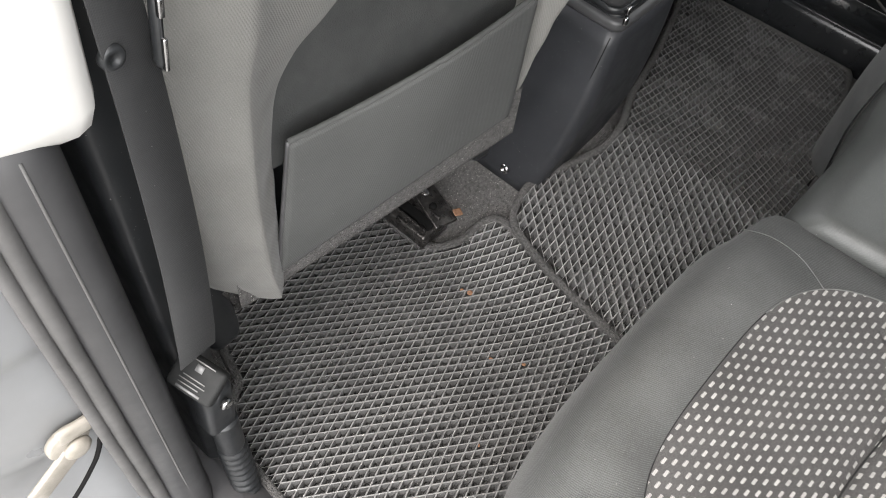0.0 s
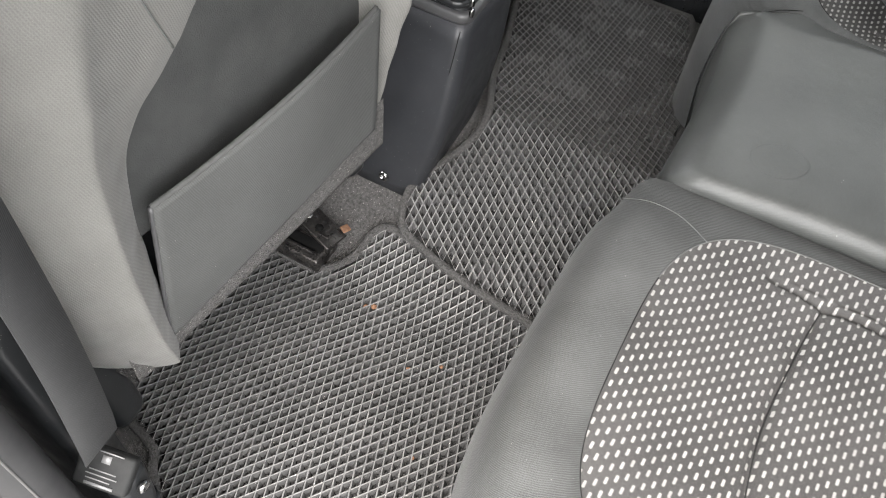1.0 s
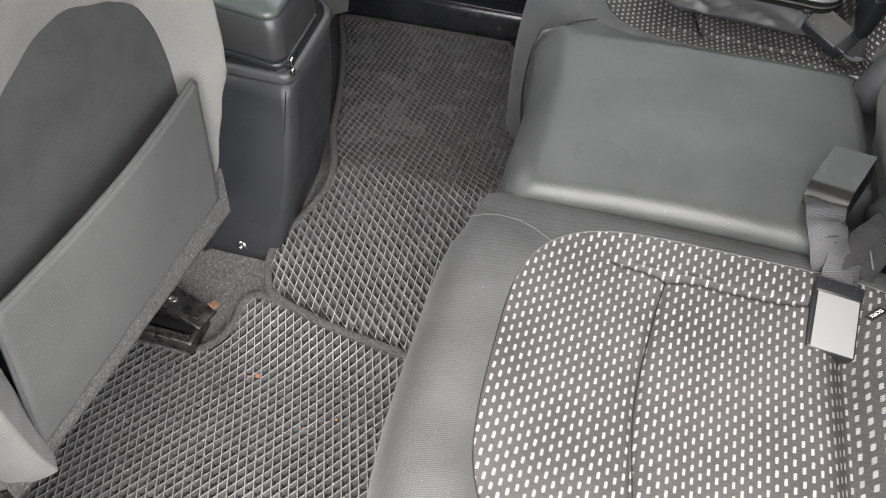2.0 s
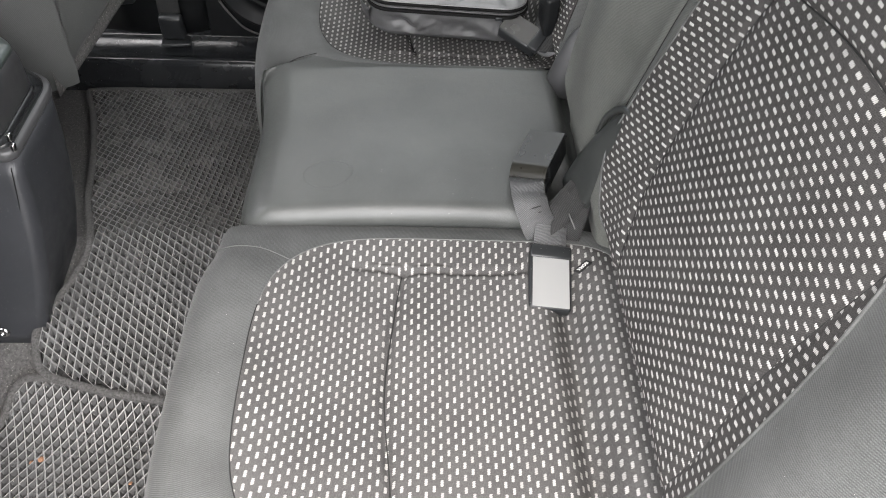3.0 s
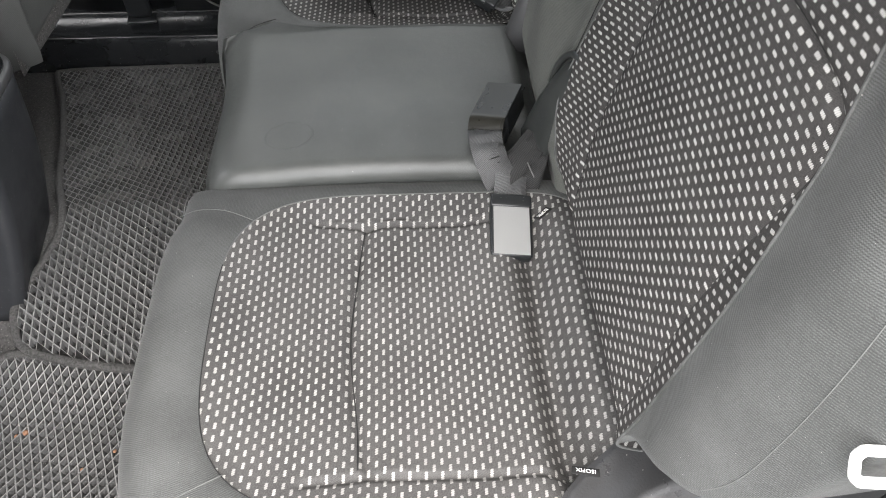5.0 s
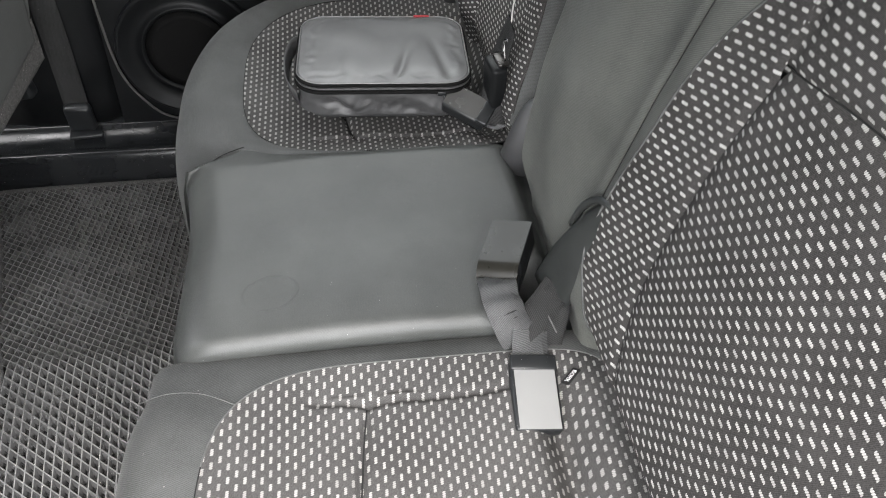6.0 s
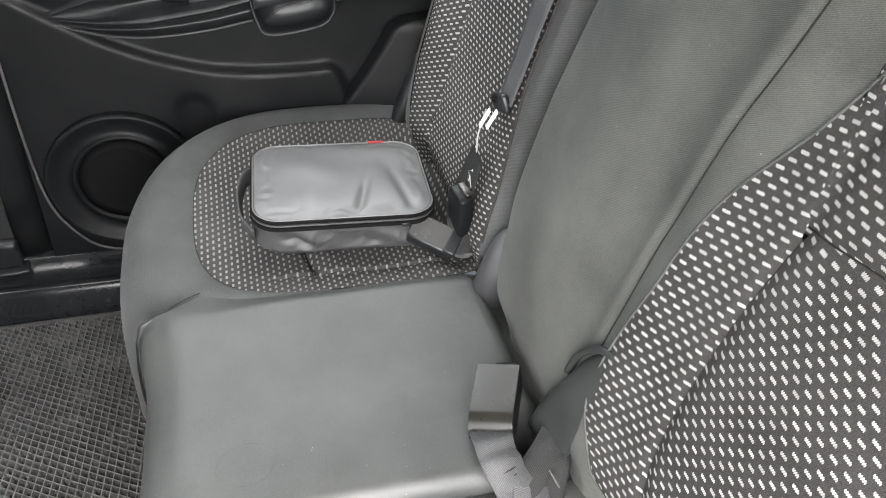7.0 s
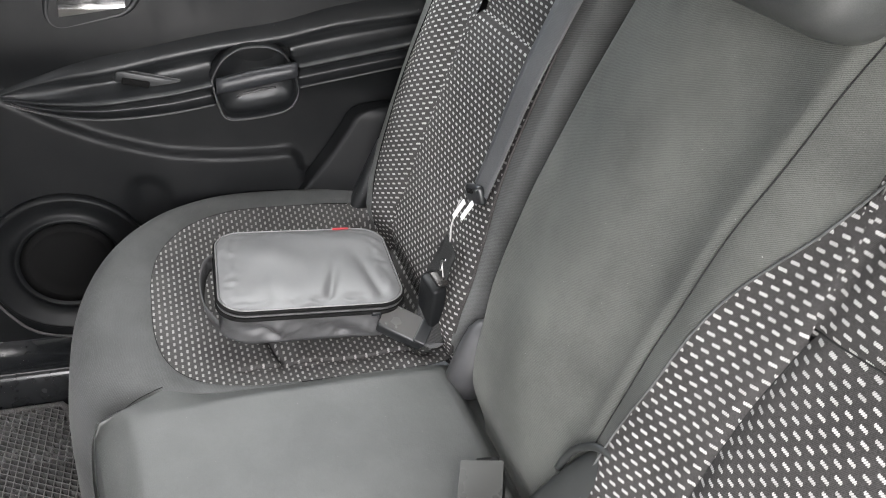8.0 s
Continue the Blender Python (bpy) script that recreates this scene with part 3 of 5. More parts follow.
def roll_at(v):
    k = v * (len(ROLL) - 1)
    i = min(int(k), len(ROLL) - 2)
    f = k - i
    tab_k = [(j, ROLL[j][0]) for j in range(len(ROLL))]
    tab_z = [(j, ROLL[j][1]) for j in range(len(ROLL))]
    return curve_at(tab_k, k), curve_at(tab_z, k)


ZC = 0.338
bench = thing("rear_bench_cushion", (0.913, -0.2, 0.0), "grey and black rear bench cushion with dashed woven seat inserts", "car seat")
CN, CF = (0.541, -0.272), (1.310, -0.285)
NEAR = (0.203, 0.200, 0.222, 0.205)
FAR = (0.208, 0.240, 0.21, 0.200)
N_NEAR, N_FAR = (3.6, 3.4, 7, 7), (2.4, 3.6, 7, 5)
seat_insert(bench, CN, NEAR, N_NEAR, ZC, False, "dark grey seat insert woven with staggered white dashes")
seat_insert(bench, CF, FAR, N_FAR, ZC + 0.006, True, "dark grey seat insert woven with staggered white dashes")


def near_in(t):
    return super_edge(t, CN, *NEAR, N_NEAR)


def near_out(t):
    return super_edge(t, CN, 0.312, 0.238, 0.24, 0.302, (7, 3.0, 8, 8))


def far_in(t):
    return super_edge(t, CF, *FAR, N_FAR)


def far_out(t):
    return super_edge(t, CF, 0.235, 0.306, 0.24, 0.318, (2.2, 3.4, 6, 5))


def near_roll(v, t):
    k, z = roll_at(v)
    # beside the middle pad the bolster stays level and ends in the joint
    side = ease(0.73, 0.765, near_out(t)[0]) * ease(0.05, -0.02, near_out(t)[1])
    # the rear corner dips behind the side trim
    dip = 0.09 * k * ease(-0.395, -0.45, near_out(t)[1]) * ease(0.46, 0.36, near_out(t)[0])
    return k, ZC - dip + z * (1 - side) + side * (-0.014 * k * k - (0.25 * (v - 0.90) / 0.10 if v > 0.90 else 0))


def far_roll(v, t):
    k, z = roll_at(v)
    return k, ZC + 0.006 + z + 0.012 * hump(k, 0.45, 0.3) * ease(radians(110), radians(60), t)


ring_strip("cushion_bolster", near_in, near_out, near_roll, radians(-60), radians(250), 190, M_PLAIN, bench, "plain dark grey twill bolster")
ring_strip("cushion_bolster", far_in, far_out, far_roll, radians(-75), radians(172), 180, M_PLAIN, bench, "plain dark grey twill bolster")


def pad_front(x):
    return curve_at([(0.76, -0.034), (0.80, -0.026), (0.90, -0.028), (0.98, -0.028), (1.08, -0.016), (1.13, -0.004)], x)


def pad_point(u, v):
    """Middle pad: u across, v from the rear (0) round the front edge and down (1)."""
    x0 = 0.764 + 0.336 * u
    s = min(v / 0.72, 1.0)
    y = -0.50 + (pad_front(x0) + 0.50) * s
    z = 0.350 + 0.014 * ease(-0.02, -0.25, y) - 0.004 * ease(0.4, 1.0, u)
    x = x0
    e = x0 - 0.764
    if u < 0.07:
        # the side rolls over and turns in under the pad
        a = radians(-40 + 130 * u / 0.07)
        x = 0.768 + 0.0200 * (1 - math.cos(a))
        z -= 0.0200 * (1 - math.sin(a))
    z -= 0.004 * hump(e, 0.0, 0.05)
    z -= 0.11 * ease(-0.392, -0.430, y) * ease(0.862, 0.800, x0)      # hollow round the straps
    z -= 0.030 * ease(-0.432, -0.460, y)      # rolls down into the joint with the backrest
    if v <= 0.72:
        d = pad_front(x0) - y
        z -= 0.032 * max(0.0, 1 - d / 0.045) ** 2.2
    else:
        w = (v - 0.72) / 0.28
        z -= 0.032 + 0.26 * w
        y += 0.016 * math.sin(min(w * 2.2, 1.0) * math.pi / 2) - 0.03 * w
    if u > 0.93:
        # runs up to the far insert's edge
        t = (u - 0.93) / 0.07
        fx = curve_at([(-0.5, 1.099), (-0.17, 1.099), (-0.13, 1.105), (-0.102, 1.121), (-0.08, 1.111), (-0.05, 1.093), (-0.02, 1.076), (0.02, 1.07)], y)
        x = x0 + (fx - x0) * t * t
        z += (ZC + 0.006 - z) * t * (1 if v <= 0.72 else 0) * 0.9
    z += 0.0016 * noise.noise((x * 10, y * 10, 20))
    return x, y, z


pad = grid("middle_pad", pad_point, [*span(0, 0.0699, 16), *span(0.0735, 1, 62)], span(0, 1, 80), lambda x, y, z, u, v: (x, y + z))
mesh_part("middle_pad", pad, M_PAD, bench, "smooth dark grey middle pad with a rolled edge")

def outline_cord(name, inner, z, r, mat, t0, t1, label):
    pts = []
    for t in span(t0, t1, 40):
        x, y = inner(t)
        pts.append((x, y, z))
    return cord(name, pts, r, mat, bench, label, 160)


outline_cord("seam_cord", near_in, ZC + 0.0003, 0.0006, M_SEAM, radians(65), radians(250), "dark sewn joint round the insert")
outline_cord("seam_cord", near_in, ZC + 0.0004, 0.0008, M_STITCH, radians(-60), radians(65), "pale sewn joint round the insert")
outline_cord("seam_cord", far_in, ZC + 0.0063, 0.0006, M_SEAM, radians(-75), radians(250), "dark sewn joint round the insert")
cord("stitch_line", [(0.700, -0.100, 0.3405), (0.716, -0.065, 0.3425), (0.722, -0.030, 0.338), (0.728, 0.0, 0.318)], 0.0005, M_STITCH, bench, "pale seam across the bolster", 20)
cord("stitch_line", [(0.380, -0.102, 0.3405), (0.362, -0.070, 0.3425), (0.342, -0.032, 0.334), (0.325, -0.01, 0.308)], 0.0006, M_STITCH, bench, "pale seam across the bolster", 20)
cord("stitch_line", [(1.126, -0.10, 0.346), (1.105, -0.060, 0.344), (1.082, -0.022, 0.326)], 0.0005, M_FLATBLACK, bench, "dark seam across the bolster", 20)

# ---- rear backrests ----
def back_y(x, z):
    return -0.447 - 0.27 * (z - 0.36)


STRIP_R = [(0.32, 0.660), (0.36, 0.694), (0.40, 0.730), (0.434, 0.756), (0.475, 0.772), (0.544, 0.768), (0.60, 0.759), (0.652, 0.753), (0.705, 0.739), (0.774, 0.707), (0.823, 0.689), (0.95, 0.645)]
PANEL_R = [(0.32, 0.615), (0.41, 0.650), (0.44, 0.664), (0.47, 0.675), (0.50, 0.680), (0.56, 0.683), (0.64, 0.680), (0.705, 0.672)]
STRIP_L = [(0.32, 0.395), (0.353, 0.378), (0.426, 0.359), (0.53, 0.357), (0.62, 0.364), (0.69, 0.381), (0.80, 0.42), (0.95, 0.45)]
PANEL_L = [(0.32, 0.415), (0.353, 0.400), (0.443, 0.386), (0.53, 0.396), (0.608, 0.392), (0.664, 0.385), (0.705, 0.383), (0.74, 0.384)]
BOLST_L = [(0.385, 0.372), (0.40, 0.366), (0.425, 0.352), (0.447, 0.322), (0.470, 0.282), (0.50, 0.258), (0.545, 0.239), (0.624, 0.225), (0.80, 0.222), (0.95, 0.23)]


def near_depth(x, z):
    """How far the backrest swells forward of its plane."""
    d = 0.012 * math.sin(math.pi * min(1.0, max(0.0, (z - 0.32) / 0.66)))
    d += 0.013 * hump(x, 0.765, 0.040) * ease(0.36, 0.46, z)
    d += 0.020 * hump(x, 0.31, 0.055)
    d -= 0.0035 * hump(x, curve_at(PANEL_R, z), 0.007) + 0.002 * hump(x, curve_at(PANEL_L, z), 0.006)
    d -= 0.022 * ease(0.39, 0.33, z) + 0.034 * ease(0.405, 0.345, z) * ease(0.745, 0.715, x)
    d += 0.0012 * noise.noise((x * 11, z * 11, 40))
    return d


def panel(name, left, right, z0, z1, depth, mat, parent, uv, label, nu=40, nv=70, shift=0.0):
    def f(u, v):
        a, b = left(v), right(v)
        x = a + (b - a) * u
        return x, back_y(x, v) + depth(x, v) + shift, v

    me = grid(name, f, span(0, 1, nu), span(z0, z1, nv), uv)
    return mesh_part(name, me, mat, parent, label)


def tab(t):
    return lambda v: curve_at(t, v)


def turned_uv(deg):
    c, s = math.cos(radians(deg)), math.sin(radians(deg))
    return lambda x, y, z, u, v: (x * c - z * 1.035 * s, x * s + z * 1.035 * c)


back = thing("folding_bench_back", (0.65, -0.5, 0.30), "wide rear backrest with dashed woven centre and plain grey bolster", "car seat back", "rear backrests")
PANEL_TOP = [(0.37, 0.702), (0.382, 0.714), (0.40, 0.721), (0.45, 0.728), (0.53, 0.730), (0.60, 0.723), (0.64, 0.717), (0.68, 0.711)]


def centre_panel(u, v):
    z = 0.325 + 0.392 * v
    x = curve_at(PANEL_L, z) + (curve_at(PANEL_R, z) - curve_at(PANEL_L, z)) * u
    z = 0.325 + (curve_at(PANEL_TOP, x) - 0.325) * v
    return x, back_y(x, z) + near_depth(x, z) - 0.004 * ease(0.97, 1.0, v), z


def upper_panel(u, v):
    x = 0.378 + 0.308 * u
    z0 = curve_at(PANEL_TOP, x) - 0.006
    z = z0 + (0.96 - z0) * v
    x = curve_at(STRIP_L, z) + (0.684 + 0.10 * (z - 0.704) - curve_at(STRIP_L, z)) * u
    return x, back_y(x, z) + near_depth(x, z) - 0.006 * ease(0.06, 0.0, v), z


mesh_part("back_panel", grid("back_panel", centre_panel, span(0, 1, 60), span(0, 1, 90), turned_uv(0)), M_DASH, back, "dashed woven centre panel")
mesh_part("upper_panel", grid("upper_panel", upper_panel, span(0, 1, 40), span(0, 1, 50), turned_uv(4)), M_DASH, back, "dashed upper panel")
panel("side_strip", tab(PANEL_R), tab(STRIP_R), 0.325, 0.704, near_depth, M_DASH, back, turned_uv(12), "dashed strip with slanted weave", 24, 80)
panel("side_strip", tab(STRIP_L), tab(PANEL_L), 0.325, 0.704, near_depth, M_DASH, back, turned_uv(28), "narrow dashed strip", 12, 80)
panel("side_strip", lambda v: 0.674 + 0.10 * (v - 0.704), tab(STRIP_R), 0.704, 0.80, near_depth, M_DASH, back, turned_uv(12), "dashed strip with slanted weave", 16, 20)


RIDGE = [(0.42, 0.788), (0.486, 0.788), (0.617, 0.783), (0.644, 0.780), (0.73, 0.774), (0.795, 0.763), (0.855, 0.756), (0.90, 0.749), (0.98, 0.735)]

MID_EDGE = [(0.33, 1.015), (0.36, 1.040), (0.41, 1.066), (0.45, 1.076), (0.50, 1.090), (0.60, 1.094), (0.70, 1.088), (0.83, 1.074), (0.96, 1.060)]


def centre_depth(x, z):
    d = near_depth(x, z)
    r = (curve_at(MID_EDGE, z) - x) / 0.04
    if r < 1:
        d -= 0.055 * (1 - max(r, 0)) ** 2.5
    d += 0.018 * hump(x, 0.93, 0.10) * ease(0.34, 0.5, z)
    # the cloth is drawn in along the seam
    q, s = curve_at(RIDGE, z), curve_at(STRIP_R, z)
    d -= 0.004 * ease(0.40, 0.56, z) * (ease(q + 0.016, q, x) if x > q else ease(s - 0.006, q, x))
    return d


panel("middle_panel", tab(STRIP_R), tab(MID_EDGE), 0.33, 0.98, centre_depth, M_BACKMID, back,
      lambda x, y, z, u, v: (z * 1.03 + 0.1 * x, x), "smooth dark grey middle panel", 150, 80)


cord("panel_seam", [(x, back_y(0, z) + centre_depth(x, z) + 0.0004, z) for x, z in ((0.689, 0.812), (0.694, 0.85), (0.700, 0.885), (0.705, 0.92), (0.708, 0.97))], 0.0008, M_BACKMID, back, "corded seam above the dashed strip", 40)
cord("ridge_seam", [(curve_at(RIDGE, z), back_y(0, z) + centre_depth(curve_at(RIDGE, z), z) + 0.0003, z) for z in span(0.46, 0.97, 20)], 0.0007, M_SEAM, back, "dark ridge seam", 80)


def bolster_point(u, v):
    """Outer bolster: v is the height, u runs from the dashed cloth round the outer side."""
    a, b = curve_at(STRIP_L, max(v, 0.385)), curve_at(BOLST_L, v)
    k = min(u / 0.8, 1.0)
    x = a + (b - a) * k
    d = near_depth(x, v) - 0.05 * max(0.0, k - 0.35) ** 2.4
    if u > 0.8:
        d -= (u - 0.8) / 0.2 * 0.12
        x += 0.01 * (u - 0.8) / 0.2
    return x, back_y(x, v) + d, v


bol = grid("back_bolster", bolster_point, span(0, 1, 40), span(0.386, 0.96, 70), lambda x, y, z, u, v: (z * 1.04 - x * 0.12, x), flip=True)
mesh_part("back_bolster", bol, M_PLAIN, back, "plain grey twill side bolster")
stitch = [bolster_point(u, z) for u, z in ((0.80, 0.45), (0.76, 0.47), (0.68, 0.52), (0.62, 0.58), (0.58, 0.65), (0.55, 0.75), (0.53, 0.85))]
cord("stitch_line", [(x, y + 0.0002, z) for x, y, z in stitch], 0.0004, M_STITCH, back, "fine dark seam along the bolster", 60)
cord("seam_cord", [(curve_at(STRIP_L, z), back_y(0, z) + near_depth(curve_at(STRIP_L, z), z) + 0.0005, z) for z in span(0.36, 0.95, 24)], 0.0014, M_PLAIN, back, "corded grey joint", 80)
cord("seam_cord", [(curve_at(STRIP_R, z), back_y(0, z) + near_depth(curve_at(STRIP_R, z), z) + 0.001, z) for z in span(0.34, 0.95, 24)], 0.0013, M_PLAIN, back, "corded grey joint", 80)
for tb in (PANEL_L, PANEL_R):
    cord("seam_cord", [(curve_at(tb, z), back_y(0, z) + near_depth(curve_at(tb, z), z) - 0.0002, z) for z in span(0.34, 0.70, 16)], 0.0005, M_SEAM, back, "dark sewn joint", 60)
cord("seam_cord", [(x, back_y(x, curve_at(PANEL_TOP, x)) + near_depth(x, curve_at(PANEL_TOP, x)) - 0.0035, curve_at(PANEL_TOP, x)) for x in span(0.382, 0.676, 14)], 0.0007, M_SEAM, back, "sewn joint", 50)
block("back_shell", (0.71, 0.05, 0.66), pose(0.715, -0.625, 0.64, 15), M_BLACK, back, "black rear shell", 0.012)

farback = thing("folding_bench_back", (1.32, -0.5, 0.30), "narrow rear backrest with dashed woven centre beside the split", "car seat back", "rear backrests")


def far_depth(x, z):
    d = 0.012 * math.sin(math.pi * min(1.0, max(0.0, (z - 0.32) / 0.66)))
    d += 0.020 * hump(x, 1.47, 0.05) + 0.005 * hump(x, 1.135, 0.03)
    r = (x - 1.085) / 0.025
    if r < 1:
        d -= 0.05 * (1 - max(r, 0)) ** 2.2
    r = (1.60 - x) / 0.05
    if r < 1:
        d -= 0.07 * (1 - max(r, 0)) ** 2.2
    d -= 0.022 * ease(0.39, 0.33, z)
    d -= 0.005 * hump(x, 1.395, 0.006)
    return d


FAR_PIPE = [(0.33, 1.104), (0.487, 1.106), (0.61, 1.126), (0.75, 1.130), (0.97, 1.140)]
FAR_OUT = [(0.33, 1.44), (0.40, 1.458), (0.45, 1.480), (0.51, 1.520), (0.61, 1.530), (0.715, 1.497), (0.97, 1.40)]
panel("inner_bolster", lambda v: 1.086, tab(FAR_PIPE), 0.34, 0.97, far_depth, M_PLAIN, farback, lambda x, y, z, u, v: (z, x), "plain grey inner edge", 24, 50)
panel("side_strip", tab(FAR_PIPE), lambda v: 1.180, 0.33, 0.738, far_depth, M_DASH, farback, turned_uv(20), "dashed strip", 12, 50)
panel("back_panel", lambda v: 1.180, lambda v: 1.40 - 0.09 * (v - 0.40), 0.33, 0.738, lambda x, z: far_depth(x, z) - 0.008 * ease(0.730, 0.738, z), M_DASH, farback, turned_uv(0), "dashed woven centre panel", 40, 60)
panel("side_strip", lambda v: 1.40 - 0.09 * (v - 0.40), tab(FAR_OUT), 0.33, 0.97, far_depth, M_DASH, farback, turned_uv(28), "dashed strip with slanted weave", 24, 60)
panel("upper_panel", tab(FAR_PIPE), lambda v: 1.40 - 0.09 * (v - 0.40), 0.730, 0.97, lambda x, z: far_depth(x, z) - 0.011 * ease(0.78, 0.735, z), M_DASH, farback, turned_uv(0), "dashed upper panel", 40, 40)
panel("outer_bolster", tab(FAR_OUT), lambda v: 1.60, 0.36, 0.97, far_depth, M_PLAIN, farback, lambda x, y, z, u, v: (z, x), "plain grey outer edge", 16, 40)
cord("seam_cord", [(curve_at(FAR_PIPE, z), back_y(0, z) + far_depth(curve_at(FAR_PIPE, z), z) + 0.001, z) for z in span(0.36, 0.96, 12)], 0.0020, M_DASH, farback, "piping in the dashed cloth", 60)
cord("seam_cord", [(curve_at(FAR_OUT, z), back_y(0, z) + far_depth(curve_at(FAR_OUT, z), z) + 0.0006, z) for z in span(0.36, 0.96, 12)], 0.0010, M_FLATBLACK, farback, "sewn joint", 60)
block("back_shell", (0.50, 0.05, 0.66), pose(1.35, -0.625, 0.64, 15), M_BLACK, farback, "black rear shell", 0.012)

headrest = thing("headrest", (0.83, -0.60, 0.90), "dark headrest above the middle of the rear backrest", "headrest")
block("headrest_cushion", (0.17, 0.09, 0.16), pose(0.825, -0.562, 0.968, 10), M_PAD, headrest, "", 0.035, 4)
for dx in (-0.05, 0.05):
    bm = bmesh.new()
    tube(bm, [Vector((0.825 + dx, -0.590, 0.885)), Vector((0.825 + dx, -0.588, 0.95))], 0.006, 10)
    part("post", bm, M_CHROME, headrest, "chromed post")


# ---- front seat ----
def seat_y(x):
    return 0.39 - 0.14 * x


INNER = [(0.384, 0.237), (0.385, 0.30), (0.388, 0.37), (0.394, 0.446), (0.412, 0.507), (0.469, 0.554), (0.53, 0.590), (0.60, 0.600), (0.66, 0.570), (0.684, 0.50), (0.683, 0.42), (0.677, 0.312)]
OUTER = [(0.312, 0.238), (0.284, 0.29), (0.272, 0.40), (0.270, 0.52), (0.270, 0.70), (0.30, 0.95), (0.45, 1.0), (0.60, 1.0), (0.72, 0.92), (0.752, 0.65), (0.746, 0.45), (0.706, 0.298)]


def front_seat():
    seat = thing("car_seat", (0.52, 0.40, 0.0), "front seat in a pale grey cover with dark map pocket", "car seat", "front seats")
    ti = [(i, p[0]) for i, p in enumerate(INNER)], [(i, p[1]) for i, p in enumerate(INNER)]
    to = [(i, p[0]) for i, p in enumerate(OUTER)], [(i, p[1]) for i, p in enumerate(OUTER)]

    def cover(u, v):
        a = curve_at(ti[0], v), curve_at(ti[1], v)
        b = curve_at(to[0], v), curve_at(to[1], v)
        k = min(u / 0.75, 1.0)
        x, z = a[0] + (b[0] - a[0]) * k, a[1] + (b[1] - a[1]) * k
        wide = min(1.0, math.hypot(b[0] - a[0], b[1] - a[1]) / 0.09)
        # a shaded inner flank, a rounded crest, then the lit shoulder falling away to the door
        y = seat_y(x) + 0.012 - 0.042 * wide * min(k / 0.38, 1.0) ** 0.85 + 0.064 * wide * max(0.0, (k - 0.38) / 0.62) ** 1.35
        if u > 0.75:
            w = (u - 0.75) / 0.25
            y += 0.13 * w
            x += 0.012 * w * (1 if x < 0.5 else -1)
        y += 0.004 * noise.noise((x * 9, z * 9, 5)) + 0.0015 * noise.noise((x * 30, z * 30, 6))
        return x, y, z

    me = grid("seat_cover", cover, span(0, 1, 50), span(0, len(INNER) - 1, 150), lambda x, y, z, u, v: (x - y * 0.5, z + y * 0.5))
    mesh_part("seat_cover", me, M_COVER, seat, "pale grey cloth cover with soft folds")

    def flat(u, v):
        x = 0.335 + 0.36 * u
        return x, seat_y(x) + 0.008 + 0.006 * math.sin(3 * v), 0.40 + 0.22 * v

    mesh_part("back_panel", grid("back_panel", flat, span(0, 1, 20), span(0, 1, 16), lambda x, y, z, u, v: (x, z)), M_SEATBACK, seat, "dark green-black cloth seat back")

    def pocket(u, v):
        xl, xr = 0.369 + 0.022 * v, 0.681
        x = xl + (xr - xl) * u
        z0, z1 = 0.263 + 0.045 * u, 0.450 + 0.028 * u
        z = z0 + (z1 - z0) * v
        lift = 0.006 + 0.016 * v * math.sin(math.pi * (0.12 + 0.76 * u)) + 0.006 * math.sin(math.pi * u) * math.sin(math.pi * v)
        return x, seat_y(x) - lift + 0.001 * noise.noise((x * 14, z * 14, 2)), z

    ob = mesh_part("map_pocket", grid("map_pocket", pocket, span(0, 1, 40), span(0, 1, 30), lambda x, y, z, u, v: (x, z)), M_POCKET, seat, "dark grey cloth map pocket gaping at the top")
    s = ob.modifiers.new("thickness", "SOLIDIFY")
    s.thickness, s.offset = 0.005, 1.0
    cord("pocket_hem", [pocket(u, 1.0) for u in span(0.0, 1, 16)], 0.003, M_POCKET, seat, "sewn hem of the pocket", 60)
    cord("pocket_edge", [pocket(0.0, v) for v in span(0, 1, 10)], 0.0028, M_GREYPL, seat, "pale worn edge of the pocket", 30)

    def skirt(u, v):
        x = 0.320 + 0.380 * u
        low = 0.220 + 0.032 * u
        back = 0.05 * max(0.0, 0.22 - v) / 0.22
        return x, seat_y(x) - 0.007 + back + 0.0012 * noise.noise((x * 40, v * 9, 7)), low + 0.088 * max(0.0, v - 0.10) / 0.9

    mesh_part("back_skirt", grid("back_skirt", skirt, span(0, 1, 40), span(0, 1, 14), lambda x, y, z, u, v: (x, z)), M_CARPET, seat, "fuzzy dark carpet skirt under the pocket")
    block("back_core", (0.42, 0.10, 0.74), pose(0.51, 0.40, 0.63, 0, 0, -8), M_BLACK, seat, "dark core of the backrest", 0.03, 3)
    block("seat_base", (0.44, 0.50, 0.14), pose(0.50, 0.70, 0.21, 4), M_BLACK, seat, "dark seat base", 0.03, 3)
    block("side_shield", (0.045, 0.30, 0.16), pose(0.300, 0.52, 0.19, -8, 0, 4), M_BLACK, seat, "black plastic recliner cover", 0.015, 3)
    block("side_shield", (0.03, 0.10, 0.12), pose(0.700, 0.375, 0.245, -12, 0, -8), M_BLACK, seat, "dark side flap", 0.008, 2)
    cord("cover_seam", [(x, y - 0.0005, z) for x, y, z in (cover(u, 5.0) for u in (0.01, 0.1, 0.2, 0.3, 0.42, 0.55))], 0.0009, M_STITCH, seat, "seam of the cover", 30)
    # runners on the floor
    for x, s in ((0.375, 0.14), (0.665, 0.0)):
        rail = block("seat_rail", (0.055, 0.62, 0.028), pose(x, 0.665 + s, 0.018), M_STEEL, seat, "oily black steel runner", 0.004)
